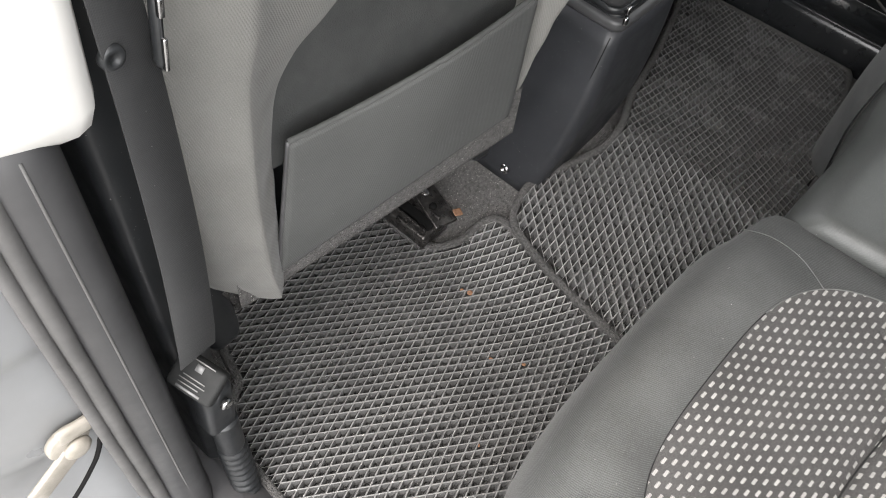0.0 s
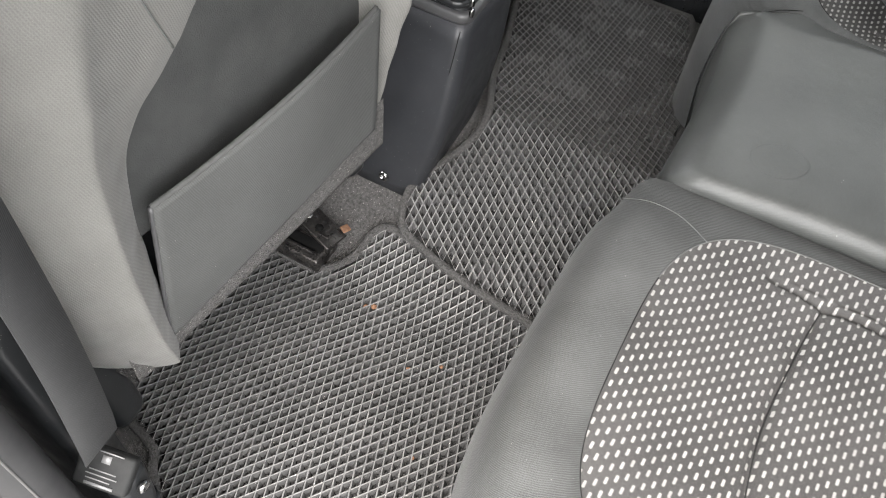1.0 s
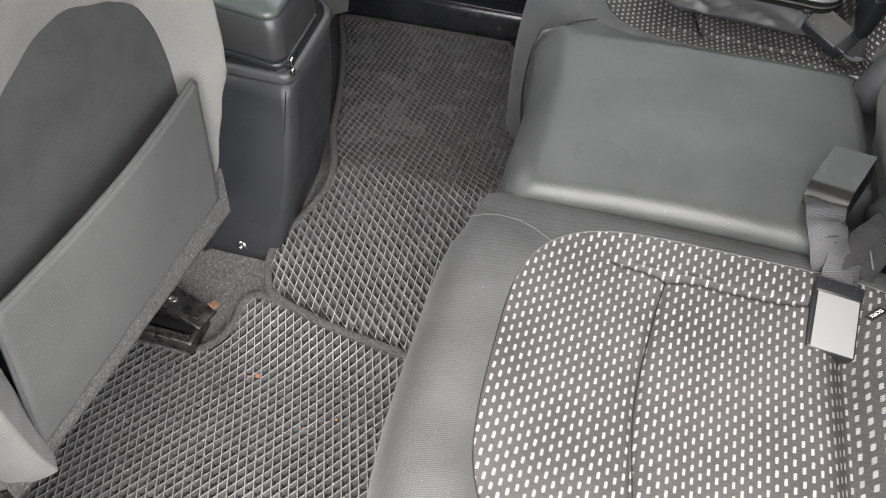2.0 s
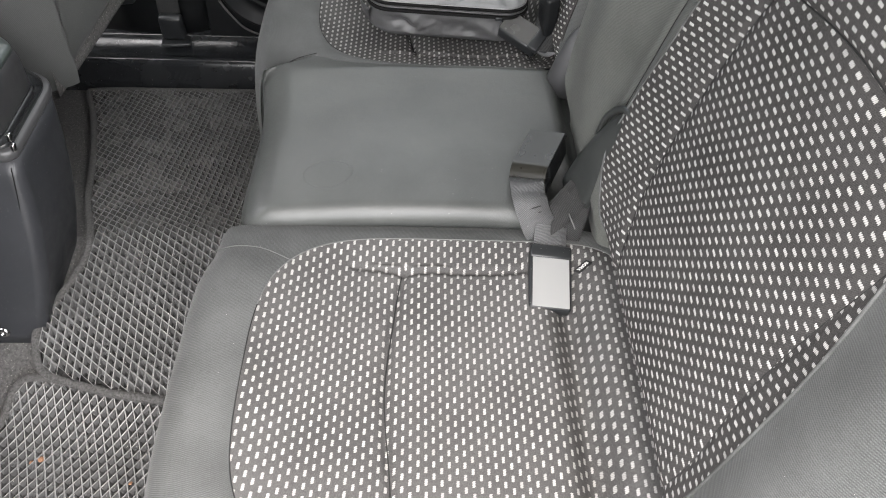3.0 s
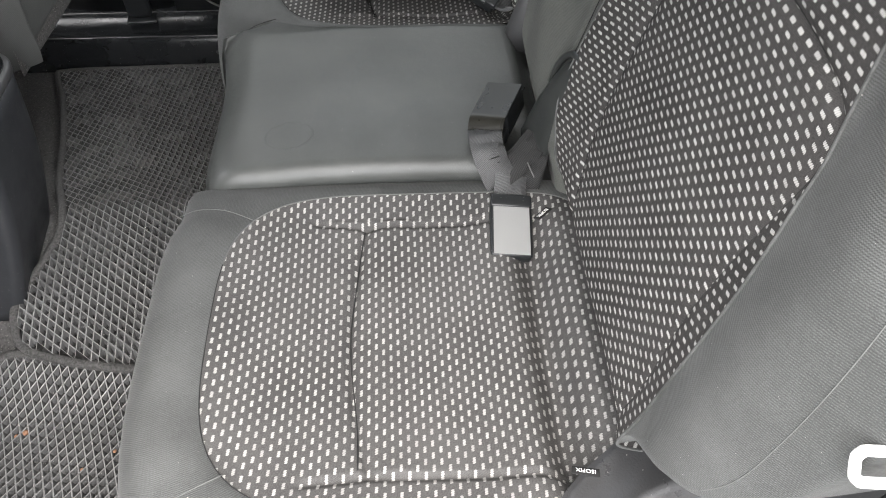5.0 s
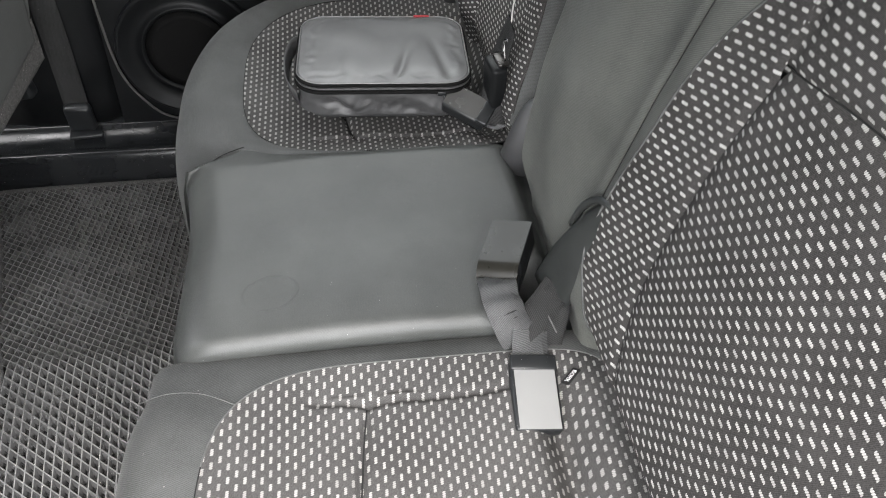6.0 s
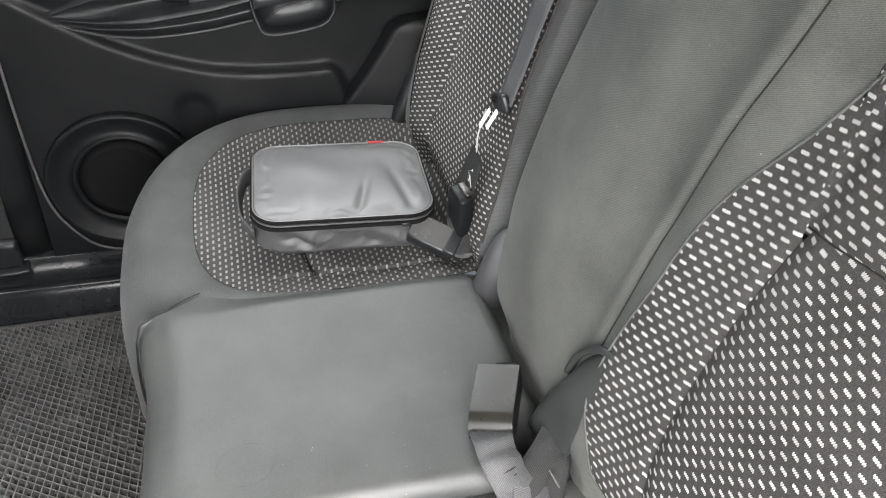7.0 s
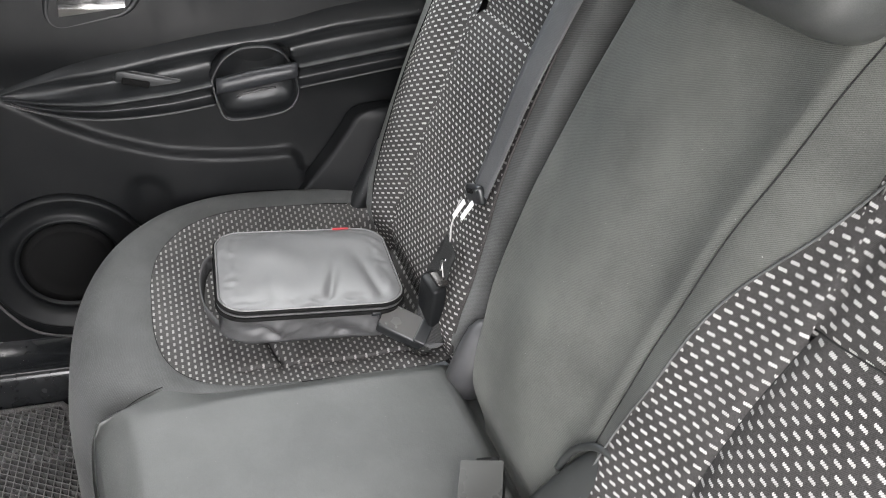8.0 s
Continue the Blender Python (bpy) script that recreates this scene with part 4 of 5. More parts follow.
        # no groove is cut: a black strip paints its shade
        block("rail_groove", (0.016, 0.60, 0.008), pose(x - 0.004, 0.66 + s, 0.0335), M_FLATBLACK, rail, "black strip standing in for the groove's shade", 0.001)
        block("rail_rib", (0.004, 0.60, 0.014), pose(x + 0.012, 0.66 + s, 0.036), M_STEEL, rail, "raised rib of the runner", 0.001)
        block("rail_rib", (0.004, 0.60, 0.012), pose(x - 0.019, 0.66 + s, 0.035), M_STEEL, rail, "raised rib of the runner", 0.001)
    bracket = block("rail_bracket", (0.040, 0.075, 0.006), pose(0.690, 0.385, 0.040, 12, 8, -12), M_STEEL, seat, "bent steel foot of the runner", 0.002)
    for dx, dy, r in ((0.004, 0.022, 0.008), (-0.006, -0.004, 0.006)):
        bm = turned(bmesh.new(), [(r, 0), (r, 0.004), (r * 0.7, 0.0055)], pose(0.690 + dx, 0.385 + dy, 0.043, 12, 8), 6)
        # the second head is black and paints a hole's shade
        part("bolt", bm, M_CHROME if dy > 0 else M_FLATBLACK, bracket, "hexagonal bolt head" if dy > 0 else "black disc standing in for a hole's shade")
    block("rust_patch", (0.014, 0.012, 0.004), pose(0.708, 0.352, 0.036, 12, 14, -20), M_RUST, bracket, "rust-orange patch of the foot", 0.0018)
    return seat


seat_a = front_seat()
seat_b = copy_thing(seat_a, pose(1.345, 0.385, 0.0))
seat_b["label"] = "other front seat beyond the console, its cover darkened for shade"
for piece in list(seat_b.children_recursive):
    kind = piece.name.split(".")[0]
    if kind == "seat_cover":
        # darker cloth in place of the pale cover paints the seat's shade
        piece.data = piece.data.copy()
        piece.data.materials[0] = M_POCKET
        piece["label"] = "backrest cover in darker cloth, shade put into its colour"
    elif kind in ("seat_rail", "rail_groove", "rail_rib", "rail_bracket", "bolt", "rust_patch"):
        bpy.data.objects.remove(piece)

# ---- centre console ----
console = thing("centre_console", (0.92, 0.5, 0.07), "black plastic centre console with a hinged armrest lid", "console")


def console_ring(z):
    t = (z - 0.05) / 0.30
    xl, xr = 0.795 + 0.070 * t, 0.985 + 0.060 * t
    y0 = 0.288 - 0.024 * t - 0.015 * math.sin(math.pi * min(1, max(0, t)))
    out = []
    r = 0.030
    for cx, cy, a in ((xr - r, 0.80, 0), (xl + r, 0.80, 90), (xl + r * 0.6, y0 + r * 0.6, 180), (xr - r * 1.6, y0 + r * 1.6, 270)):
        rr = r * (0.6 if a == 180 else 1.6 if a == 270 else 1.0)
        for i in range(9):
            q = radians(a + 90 * i / 8)
            out.append((cx + rr * math.cos(q), cy + rr * math.sin(q), z))
    return out


loft("console_body", [console_ring(z) for z in span(0.045, 0.335, 14)], M_CONSOLE, console, "satin black moulded body")


def scaled(ring, k, z):
    cx, cy = sum(p[0] for p in ring) / len(ring), sum(p[1] for p in ring) / len(ring)
    return [(cx + (p[0] - cx) * k, cy + (p[1] - cy) * (1 - (1 - k) * 0.35), z) for p in ring]


top_ring = console_ring(0.335)


def raised(ring):
    """The lid stands a little open towards the front of the car."""
    return [(x, y, z + 0.11 * max(0.0, y - 0.29)) for x, y, z in ring]


loft("console_collar", [scaled(top_ring, k, z) for k, z in ((1.0, 0.336), (1.02, 0.340), (1.02, 0.348), (1.0, 0.352), (0.9, 0.352))], M_GREYPL, console, "grey worn upper rim")
loft("console_neck", [scaled(top_ring, 0.95, 0.345), scaled(top_ring, 0.95, 0.356), raised(scaled(top_ring, 0.82, 0.376))], M_GLOSS, console, "black recess under the lid")
lid_base = [(p[0] - 0.008 - 0.034 * ease(0.95, 1.03, p[0]), p[1] + 0.004, 0) for p in top_ring]
loft("armrest_lid", [raised(scaled(lid_base, k, z)) for k, z in ((0.86, 0.372), (0.98, 0.374), (1.0, 0.380), (0.985, 0.418), (0.96, 0.430), (0.90, 0.436), (0.5, 0.439), (0.1, 0.440))], M_LIDRIM, console, "dark grey armrest lid with rounded edges")
loft("lid_pad", [raised(scaled(lid_base, k, z)) for k, z in ((0.945, 0.432), (0.94, 0.4385), (0.90, 0.4425), (0.5, 0.4455), (0.1, 0.446))], M_LID, console, "smooth padded lid top, sky reflection put into its grey-green")
loft("lid_lip", [raised(scaled(lid_base, k, z)) for k, z in ((0.99, 0.364), (1.012, 0.365), (1.012, 0.373), (0.99, 0.374))], M_BLACK, console, "thin lower lip of the lid")
for x, y, z in ((0.868, 0.262, 0.372), (0.868, 0.262, 0.356)):
    block("lid_catch", (0.008, 0.006, 0.012), pose(x, y, z), M_CHROME, console, "small bright catch", 0.002)
bm = turned(bmesh.new(), [(0.0085, 0), (0.0085, 0.002), (0.006, 0.004), (0.003, 0.004), (0.003, 0.002)], pose(0.7985, 0.342, 0.070, 0, -80, 0), 16)
part("screw", bm, M_CHROME, console, "bright metal screw")
cord("mould_line", [(0.812, 0.296, 0.10), (0.828, 0.284, 0.18), (0.845, 0.275, 0.26), (0.858, 0.270, 0.33)], 0.0006, M_FLATBLACK, console, "fine mould line", 20)

# ---- B-pillar, belt and sill beside the open door ----
pillar = thing("pillar_trim", (0.20, 0.33, 0.0), "dark grey lower and pale upper trim of the door pillar", "pillar trim", kind="structure")


def pillar_ring(z, grow=0.0):
    f = 0.10 * max(0.0, 0.08 - z)
    xs = [(0.158 - f, 0.300), (0.162 - f, 0.284), (0.172, 0.278 - f), (0.186, 0.275 - f), (0.196, 0.278), (0.203, 0.290), (0.206, 0.33), (0.206, 0.46), (0.158, 0.46)]
    return [(x + (grow if x > 0.18 else -grow * 0.5), y - (grow if y < 0.3 else 0), z) for x, y in xs]


loft("lower_trim", [pillar_ring(z) for z in (-0.06, 0.0, 0.06, 0.15, 0.3, 0.45, 0.60, 0.66)], M_PILLAR, pillar, "dark grey plastic lower trim")
upper = []
for z, g, lean in ((0.632, -0.012, 0), (0.634, 0.004, 0), (0.640, 0.012, 0), (0.655, 0.016, 0), (0.75, 0.016, 0.008), (0.95, 0.012, 0.03), (1.2, 0.010, 0.09)):
    upper.append([(x + lean - (-0.008 if x > 0.18 else 0), y, z + (0.012 if x < 0.18 else 0.0)) for x, y, _ in pillar_ring(z, g)])
loft("upper_trim", upper, M_LIGHTPL, pillar, "pale cream plastic upper trim")
# black block for the shade in the gap between pillar and belt
block("inner_trim", (0.045, 0.12, 1.1), pose(0.245, 0.375, 0.53), M_BLACK, pillar, "black block behind the belt, gap's shade put into its colour", 0.01)
cord("trim_joint", [(0.176, 0.2772, z) for z in span(-0.02, 0.63, 5)], 0.0012, M_RUBBER, pillar, "joint line of the trim", 20)
for x, r in ((0.152, 0.0085), (0.140, 0.006)):
    cord("door_seal", [(x - 0.02, 0.24, -0.05), (x - 0.004, 0.285, 0.0), (x, 0.296, 0.10), (x, 0.297, 0.35), (x + 0.006, 0.297, 0.65), (x + 0.045, 0.30, 1.0)], r, M_RUBBER, pillar, "rubber door seal", 60, False, 10)

jamb = thing("body_jamb", (0.06, 0.33, 0.0), "silver painted door jamb with a door hinge strap", "car body", kind="structure")


def jamb_point(u, v):
    x = -0.06 + 0.205 * u
    z = -0.30 + 1.40 * v
    y = 0.345 - 0.02 * ease(0.0, 1.0, u) + 0.05 * (1 - u) ** 2
    y += 0.018 * ease(0.245, 0.225, z) - 0.012 * ease(0.40, 0.43, z) * ease(0.3, 0.6, u)
    return x + 0.03 * max(0.0, v - 0.5), y, z


mesh_part("jamb_panel", grid("jamb_panel", jamb_point, span(0, 1, 30), span(0, 1, 90)), M_PAINT, jamb, "silver painted steel")
leaf = block("hinge_leaf", (0.056, 0.008, 0.020), pose(0.134, 0.318, 0.281, 0, 13, 0), M_HINGE, jamb, "primered hinge leaf", 0.004, 3)
bm = turned(bmesh.new(), [(0.020, -0.003), (0.020, 0.003), (0.018, 0.005)], pose(0.114, 0.320, 0.272, 90), 20)
part("hinge_eye", bm, M_HINGE, jamb, "rounded primered hinge eye")
bm = turned(bmesh.new(), [(0.013, 0), (0.013, 0.003), (0.009, 0.0065), (0.005, 0.0075)], pose(0.117, 0.3145, 0.262, 90), 18)
part("hinge_bolt", bm, M_HINGE, jamb, "primered bolt head")
block("check_strap", (0.130, 0.006, 0.024), pose(0.064, 0.315, 0.228, 0, -33, 0), M_HINGE, jamb, "primered steel door check strap", 0.003)
cord("cable", [(0.158, 0.316, 0.276), (0.149, 0.312, 0.262), (0.138, 0.309, 0.262), (0.130, 0.308, 0.245), (0.120, 0.308, 0.228), (0.096, 0.306, 0.206), (0.06, 0.304, 0.18)], 0.0024, M_FLATBLACK, jamb, "thin black cable", 40)
cord("jamb_crease", [(0.096, 0.334, 0.335), (0.118, 0.331, 0.342), (0.140, 0.328, 0.345)], 0.0016, M_PAINT, jamb, "pressed crease in the paint", 20)
cord("jamb_crease", [(0.098, 0.336, 0.333), (0.090, 0.338, 0.300), (0.086, 0.338, 0.270)], 0.0016, M_PAINT, jamb, "pressed crease in the paint", 20)

sill = thing("door_sill", (0.18, 0.0, 0.0), "grey plastic sill trim with a rubber seal under the open door", "door sill", kind="structure")


def sill_point(u, v):
    prof = [(0.255, -0.012), (0.238, 0.008), (0.215, 0.022), (0.180, 0.024), (0.150, 0.016), (0.128, -0.01), (0.10, -0.03), (0.06, -0.05), (0.03, -0.20), (0.03, -0.34)]
    x = curve_at([(i, p[0]) for i, p in enumerate(prof)], u)
    z = curve_at([(i, p[1]) for i, p in enumerate(prof)], u)
    return x, v, z


mesh_part("sill_trim", grid("sill_trim", lambda u, v: sill_point(u * 5, v), span(0, 1, 16), span(-0.62, 0.95, 20), flip=True), M_GREYPL, sill, "grey plastic sill trim")
mesh_part("outer_sill", grid("outer_sill", lambda u, v: sill_point(5 + u * 4, v), span(0, 1, 16), span(-0.62, 0.95, 20), flip=True), M_PAINT, sill, "silver painted outer sill")
cord("sill_seal", [(0.128, y, 0.004) for y in span(-0.6, 0.26, 8)], 0.009, M_RUBBER, sill, "rubber seal", 40, False, 10)

belt = thing("front_seat_belt", (0.24, 0.28, 0.24), "dark grey front seat belt on the pillar with a label tag", "seat belt", "seat belts")
web = [(0.262, 0.268, 1.00), (0.253, 0.269, 0.80), (0.250, 0.270, 0.62), (0.246, 0.273, 0.48), (0.239, 0.278, 0.36), (0.236, 0.282, 0.318)]
strap("webbing", web, 0.040, [(1, 0.70, 0), (1, 0.50, 0), (1, 0.18, 0.05), (1, 0.1, 0.05), (1, 0.05, 0.10), (1, 0.05, 0.15)], M_FRONTWEB, belt, "dark grey webbing", 0.0016, 60)
bm = turned(bmesh.new(), [(0.0080, 0), (0.0080, 0.003), (0.0065, 0.0050), (0.0035, 0.0050), (0.003, 0.0035)], pose(0.2385, 0.267, 0.676, 90), 20)
part("stop_button", bm, M_BLACK, belt, "black plastic stop button")
tongue = block("tongue", (0.006, 0.010, 0.050), pose(0.268, 0.266, 0.677, 0, 8, 0), M_BLACK, belt, "black belt tongue", 0.004)
block("tongue_plate", (0.003, 0.004, 0.022), pose(0.2665, 0.2605, 0.664, 0, 8, 0), M_CHROME, tongue, "bright metal edge", 0.001)
block("tongue_plate", (0.004, 0.004, 0.012), pose(0.2700, 0.2605, 0.694, 0, 8, 0), M_CHROME, tongue, "bright metal edge", 0.001)
tag_m = Matrix(((0.222, 0.53, 0.82, 0.228), (-0.97, 0.228, 0.114, 0.279), (-0.127, -0.815, 0.565, 0.290), (0, 0, 0, 1)))
tag = block("label_sleeve", (0.050, 0.014, 0.036), tag_m, M_LABEL, belt, "black sleeve with a printed label", 0.004, 3)
for i, (w, h, dz, dx) in enumerate(((0.008, 0.007, 0.010, 0.0), (0.024, 0.0011, -0.001, 0), (0.028, 0.0011, -0.005, 0), (0.022, 0.0011, -0.009, -0.002), (0.026, 0.0024, -0.0135, 0), (0.024, 0.0012, 0.0160, 0.002))):
    block("print_bar", (w, 0.0008, h), tag_m @ pose(dx, -0.0074, dz), M_PIPE, tag, "pale printed line", 0)
anchor = block("belt_anchor", (0.034, 0.030, 0.085), pose(0.236, 0.284, 0.215, 0, 4), M_BLACK, belt, "black plastic anchor", 0.008, 3)
bm = turned(bmesh.new(), [(0.007, 0), (0.007, 0.004), (0.005, 0.005)], pose(0.240, 0.266, 0.236, 90), 6)
part("anchor_bolt", bm, M_CHROME, anchor, "bright bolt head")
bm = bmesh.new()
tube(bm, path_points([(0.238, 0.280, 0.18), (0.237, 0.278, 0.11), (0.236, 0.272, 0.04), (0.232, 0.262, -0.02)], 70), 0.0155, 14, False, lambda i: 1.0 if i < 22 else 1.0 + 0.12 * math.sin(i * 1.3))
part("conduit", bm, M_BLACK, belt, "black corrugated conduit")

# ---- far door, far pillar, far sill ----
door = thing("rear_door", (1.62, -0.15, 0.08), "closed black rear door with armrest, pull cup and round speaker", "car door")


ARM_LOW = [(-0.62, 0.606), (-0.51, 0.585), (-0.33, 0.547), (-0.20, 0.520), (-0.13, 0.506), (-0.05, 0.498), (0.03, 0.498), (0.075, 0.505), (0.108, 0.516)]
ARM_RAIL = [(-0.62, 0.640), (-0.49, 0.615), (-0.305, 0.576), (-0.20, 0.553), (-0.13, 0.537), (0.03, 0.516), (0.108, 0.519)]
ARM_TOP = [(-0.62, 0.685), (-0.50, 0.662), (-0.395, 0.645), (-0.305, 0.622), (-0.21, 0.606), (-0.136, 0.590), (-0.055, 0.570), (0.025, 0.552), (0.09, 0.530), (0.108, 0.523)]


def shelf_line(y):
    return curve_at([(-0.62, 0.30), (-0.37, 0.325), (-0.345, 0.395), (-0.330, 0.417), (-0.30, 0.417), (-0.22, 0.416), (-0.128, 0.423), (-0.045, 0.445), (0.0, 0.463), (0.04, 0.482), (0.07, 0.50), (0.2, 0.58)], y)


def door_x(y, z):
    x = 1.603 + 0.013 * ease(-0.004, 0.008, z - shelf_line(y)) * ease(0.60, 0.52, z)
    x += 0.010 * ease(0.60, 0.72, z)
    # hollow under the armrest, swelling of the map pocket
    x -= 0.010 * hump(z, 0.30, 0.10) * ease(-0.07, -0.17, y)
    q = math.hypot((y + 0.092) / 0.040, (z - 0.350) / (0.040 if z > 0.350 else 0.085))
    x += 0.009 * ease(1.0, 0.30, q)
    return x


def door_point(u, v):
    return door_x(u, v), u, v


mesh_part("door_panel", grid("door_panel", door_point, span(0.19, -0.66, 110), span(0.075, 0.74, 110), flip=True), M_DOOR, door, "grained black door panel")


CUP = [(-0.196, 0.564), (-0.214, 0.595), (-0.244, 0.613), (-0.286, 0.614), (-0.313, 0.596), (-0.331, 0.546), (-0.323, 0.520), (-0.296, 0.506), (-0.225, 0.497), (-0.206, 0.520)]


def arm_point(u, v):
    """Armrest: u along it from its tip, v up its section: lip, dark groove, rail, insert, padded upper roll."""
    y = 0.108 - 0.73 * u
    lo, rail, top = curve_at(ARM_LOW, y), curve_at(ARM_RAIL, y), curve_at(ARM_TOP, y)
    g = 0.15 + 0.85 * ease(0.0, 0.22, u)
    sec = [(lo - 0.004, 0.0), (lo, 0.036), (lo + 0.003, 0.038), (lo + 0.25 * (rail - lo), 0.020), (rail - 0.010 * g, 0.030), (rail, 0.047), (rail + 0.007 * g, 0.044), (rail + 0.012 * g, 0.020),
           (top - 0.5 * (top - rail), 0.010), (top - 0.014 * g, 0.014), (top, 0.024), (top + 0.014 * g, 0.016), (top + 0.034 * g, -0.006)]
    k = v * (len(sec) - 1)
    z = curve_at([(i, p[0]) for i, p in enumerate(sec)], k)
    out = curve_at([(i, p[1]) for i, p in enumerate(sec)], k) * g
    r = (abs((y + 0.266) / 0.066) ** 3 + abs((z - 0.555) / 0.056) ** 3) ** (1 / 3)
    out -= 0.045 * ease(1.0, 0.9, r)          # the pull cup is sunk into it
    return 1.613 - out, y, z


mesh_part("armrest", grid("armrest", arm_point, span(0, 1, 160), span(0, 1, 60)), M_BLACK, door, "black padded armrest with a glossy rail")
# the lip's bright line is painted with a cord of paler plastic
for y0, y1 in ((0.105, -0.200), (-0.334, -0.60)):
    cord("armrest_trim", [(1.611 - 0.037 * (0.15 + 0.85 * ease(0.0, 0.22, (0.108 - y) / 0.73)), y, curve_at(ARM_LOW, y)) for y in span(y0, y1, 16)], 0.0016, M_GREYPL, door, "paler line under the armrest, highlight put into its colour", 80)
cup_out = [(p.y, p.z) for p in path_points([(0, *p) for p in CUP + CUP[:1]], 49)][:-1]
cup = loft("pull_cup", [[(1.569 + dx, -0.266 + (p[0] + 0.266) * k, 0.555 + (p[1] - 0.555) * k) for p in cup_out] for dx, k in ((0.04, 1.02), (0.002, 1.03), (-0.002, 1.0), (0.0, 0.96), (0.014, 0.93), (0.034, 0.88), (0.036, 0.4))], M_BLACK, door, "rounded black pull cup")
# only the lower rim is paler, a highlight given as colour
cord("cup_rim", [(1.5665, p[0], p[1]) for p in CUP[6:] + CUP[:1]], 0.0014, M_GREYPL, cup, "paler lower rim, highlight put into its colour", 50)
bar = [[(1.563 + 0.011 * math.cos(a), y, curve_at(ARM_RAIL, y) + 0.001 + 0.015 * math.sin(a) * (1 - 0.3 * abs(t - 0.5))) for a in span(0, 2 * math.pi * 11 / 12, 12)] for t, y in ((i / 11, -0.202 - 0.124 * i / 11) for i in range(12))]
loft("grab_bar", bar, M_CONSOLE, cup, "satin grab bar across the cup")
cord("bright_slot", [(1.585, -0.236, 0.528), (1.584, -0.245, 0.534), (1.583, -0.270, 0.541), (1.583, -0.296, 0.546)], 0.0018, M_GREYPL, cup, "pale curved strip inside the cup", 20)
sw = block("window_switch", (0.008, 0.100, 0.022), pose(1.5945, -0.104, 0.553, 11, 0), M_BLACK, door, "window switch panel", 0.005)
block("switch_key", (0.008, 0.040, 0.010), pose(1.5908, -0.086, 0.551, 11, 0), M_FLATBLACK, sw, "dark rocker switch", 0.002)
bez = rounded(0.134, 0.10, 0.030)
handle = loft("handle_bezel", [[(1.607 + dx, -0.038 + p[0] * k - 0.10 * p[1], 0.686 + p[1] * k - 0.24 * p[0]) for p in bez] for dx, k in ((0.02, 1.05), (0.0, 1.0), (-0.003, 0.94), (0.003, 0.86), (0.02, 0.80))], M_BLACK, door, "black bezel of the inner handle")
def handle_point(u, v):
    """A chromed lever, hollow above and rounded below."""
    return 1.594 + 0.016 * v + 0.0030 * math.sin(2 * math.pi * (1.3 * v + 0.25 * u)) - 0.003 * math.sin(math.pi * u), 0.010 - 0.090 * u, 0.648 + 0.050 * v + 0.016 * u


mesh_part("door_handle", grid("door_handle", handle_point, span(0, 1, 20), span(0, 1, 20), flip=True), M_CHROME, handle, "chromed inner door handle")
spk = bmesh.new()
turned(spk, [(0.130, 0), (0.130, 0.012), (0.128, 0.0155), (0.125, 0.0165), (0.122, 0.015), (0.110, 0.006), (0.097, 0.003), (0.088, 0.004), (0.086, 0.008), (0.083, 0.009), (0.080, 0.007), (0.077, 0.003), (0.068, 0.0015)], pose(1.602, 0.040, 0.231, 0, -90, 0), 56)
speaker = part("speaker_rim", spk, M_DOOR, door, "raised round speaker rim")
spk = bmesh.new()
turned(spk, [(0.077, 0.0046), (0.066, 0.0050), (0.065, 0.0060), (0.063, 0.0060), (0.062, 0.0050), (0.045, 0.0052), (0.010, 0.0053), (0.002, 0.0053)], pose(1.600, 0.040, 0.231, 0, -90, 0), 56)
part("speaker_grille", spk, M_FLATBLACK, speaker, "black speaker grille")
cord("door_edge", [(1.592, 0.190, 0.72), (1.592, 0.188, 0.52), (1.592, 0.184, 0.33), (1.592, 0.172, 0.20), (1.594, 0.140, 0.130), (1.597, 0.095, 0.088), (1.60, 0.0, 0.072), (1.60, -0.2, 0.07)], 0.0024, M_RUBBER, door, "pale worn edge seal", 80, False, 8)
block("window_frame", (0.05, 0.84, 0.03), pose(1.60, -0.24, 0.75), M_BLACK, door, "door top under the window", 0.008)

# the unseen pane gets a made-up tint to weaken the light through it
window = thing("window_1", (1.59, -0.22, 0.76), "unseen side window of the far door, tinted to dim light", "window", kind="structure")
glass = material("lightly_tinted_glass", (0.70, 0.73, 0.72), 0.02)
gt = glass.node_tree
clear, shine, both = gt.nodes.new("ShaderNodeBsdfTransparent"), gt.nodes.new("ShaderNodeBsdfGlossy"), gt.nodes.new("ShaderNodeMixShader")
clear.inputs[0].default_value, shine.inputs["Roughness"].default_value, both.inputs[0].default_value = (0.70, 0.73, 0.72, 1), 0.02, 0.06
gt.links.new(clear.outputs[0], both.inputs[1])
gt.links.new(shine.outputs[0], both.inputs[2])
gt.links.new(both.outputs[0], gt.nodes["Material Output"].inputs[0])
mesh_part("pane", grid("pane", lambda u, v: (1.605 - 0.22 * v**1.3 * 0.9, 0.2 - 0.86 * u, 0.76 + 0.36 * v), span(0, 1, 4), span(0, 1, 8)), glass, window, "tinted glass pane")

TRIM_EDGE = [(0.20, -0.225), (0.26, -0.270), (0.325, -0.315), (0.411, -0.376), (0.470, -0.412), (0.490, -0.422), (0.502, -0.437), (0.510, -0.470), (0.516, -0.530)]


def side_trim_point(u, v):
    z = 0.20 + 0.312 * v
    y = curve_at(TRIM_EDGE, z) - 0.22 * u
    return 1.606 - 0.024 * ease(0.0, 0.05, u) - 0.04 * u, y, z


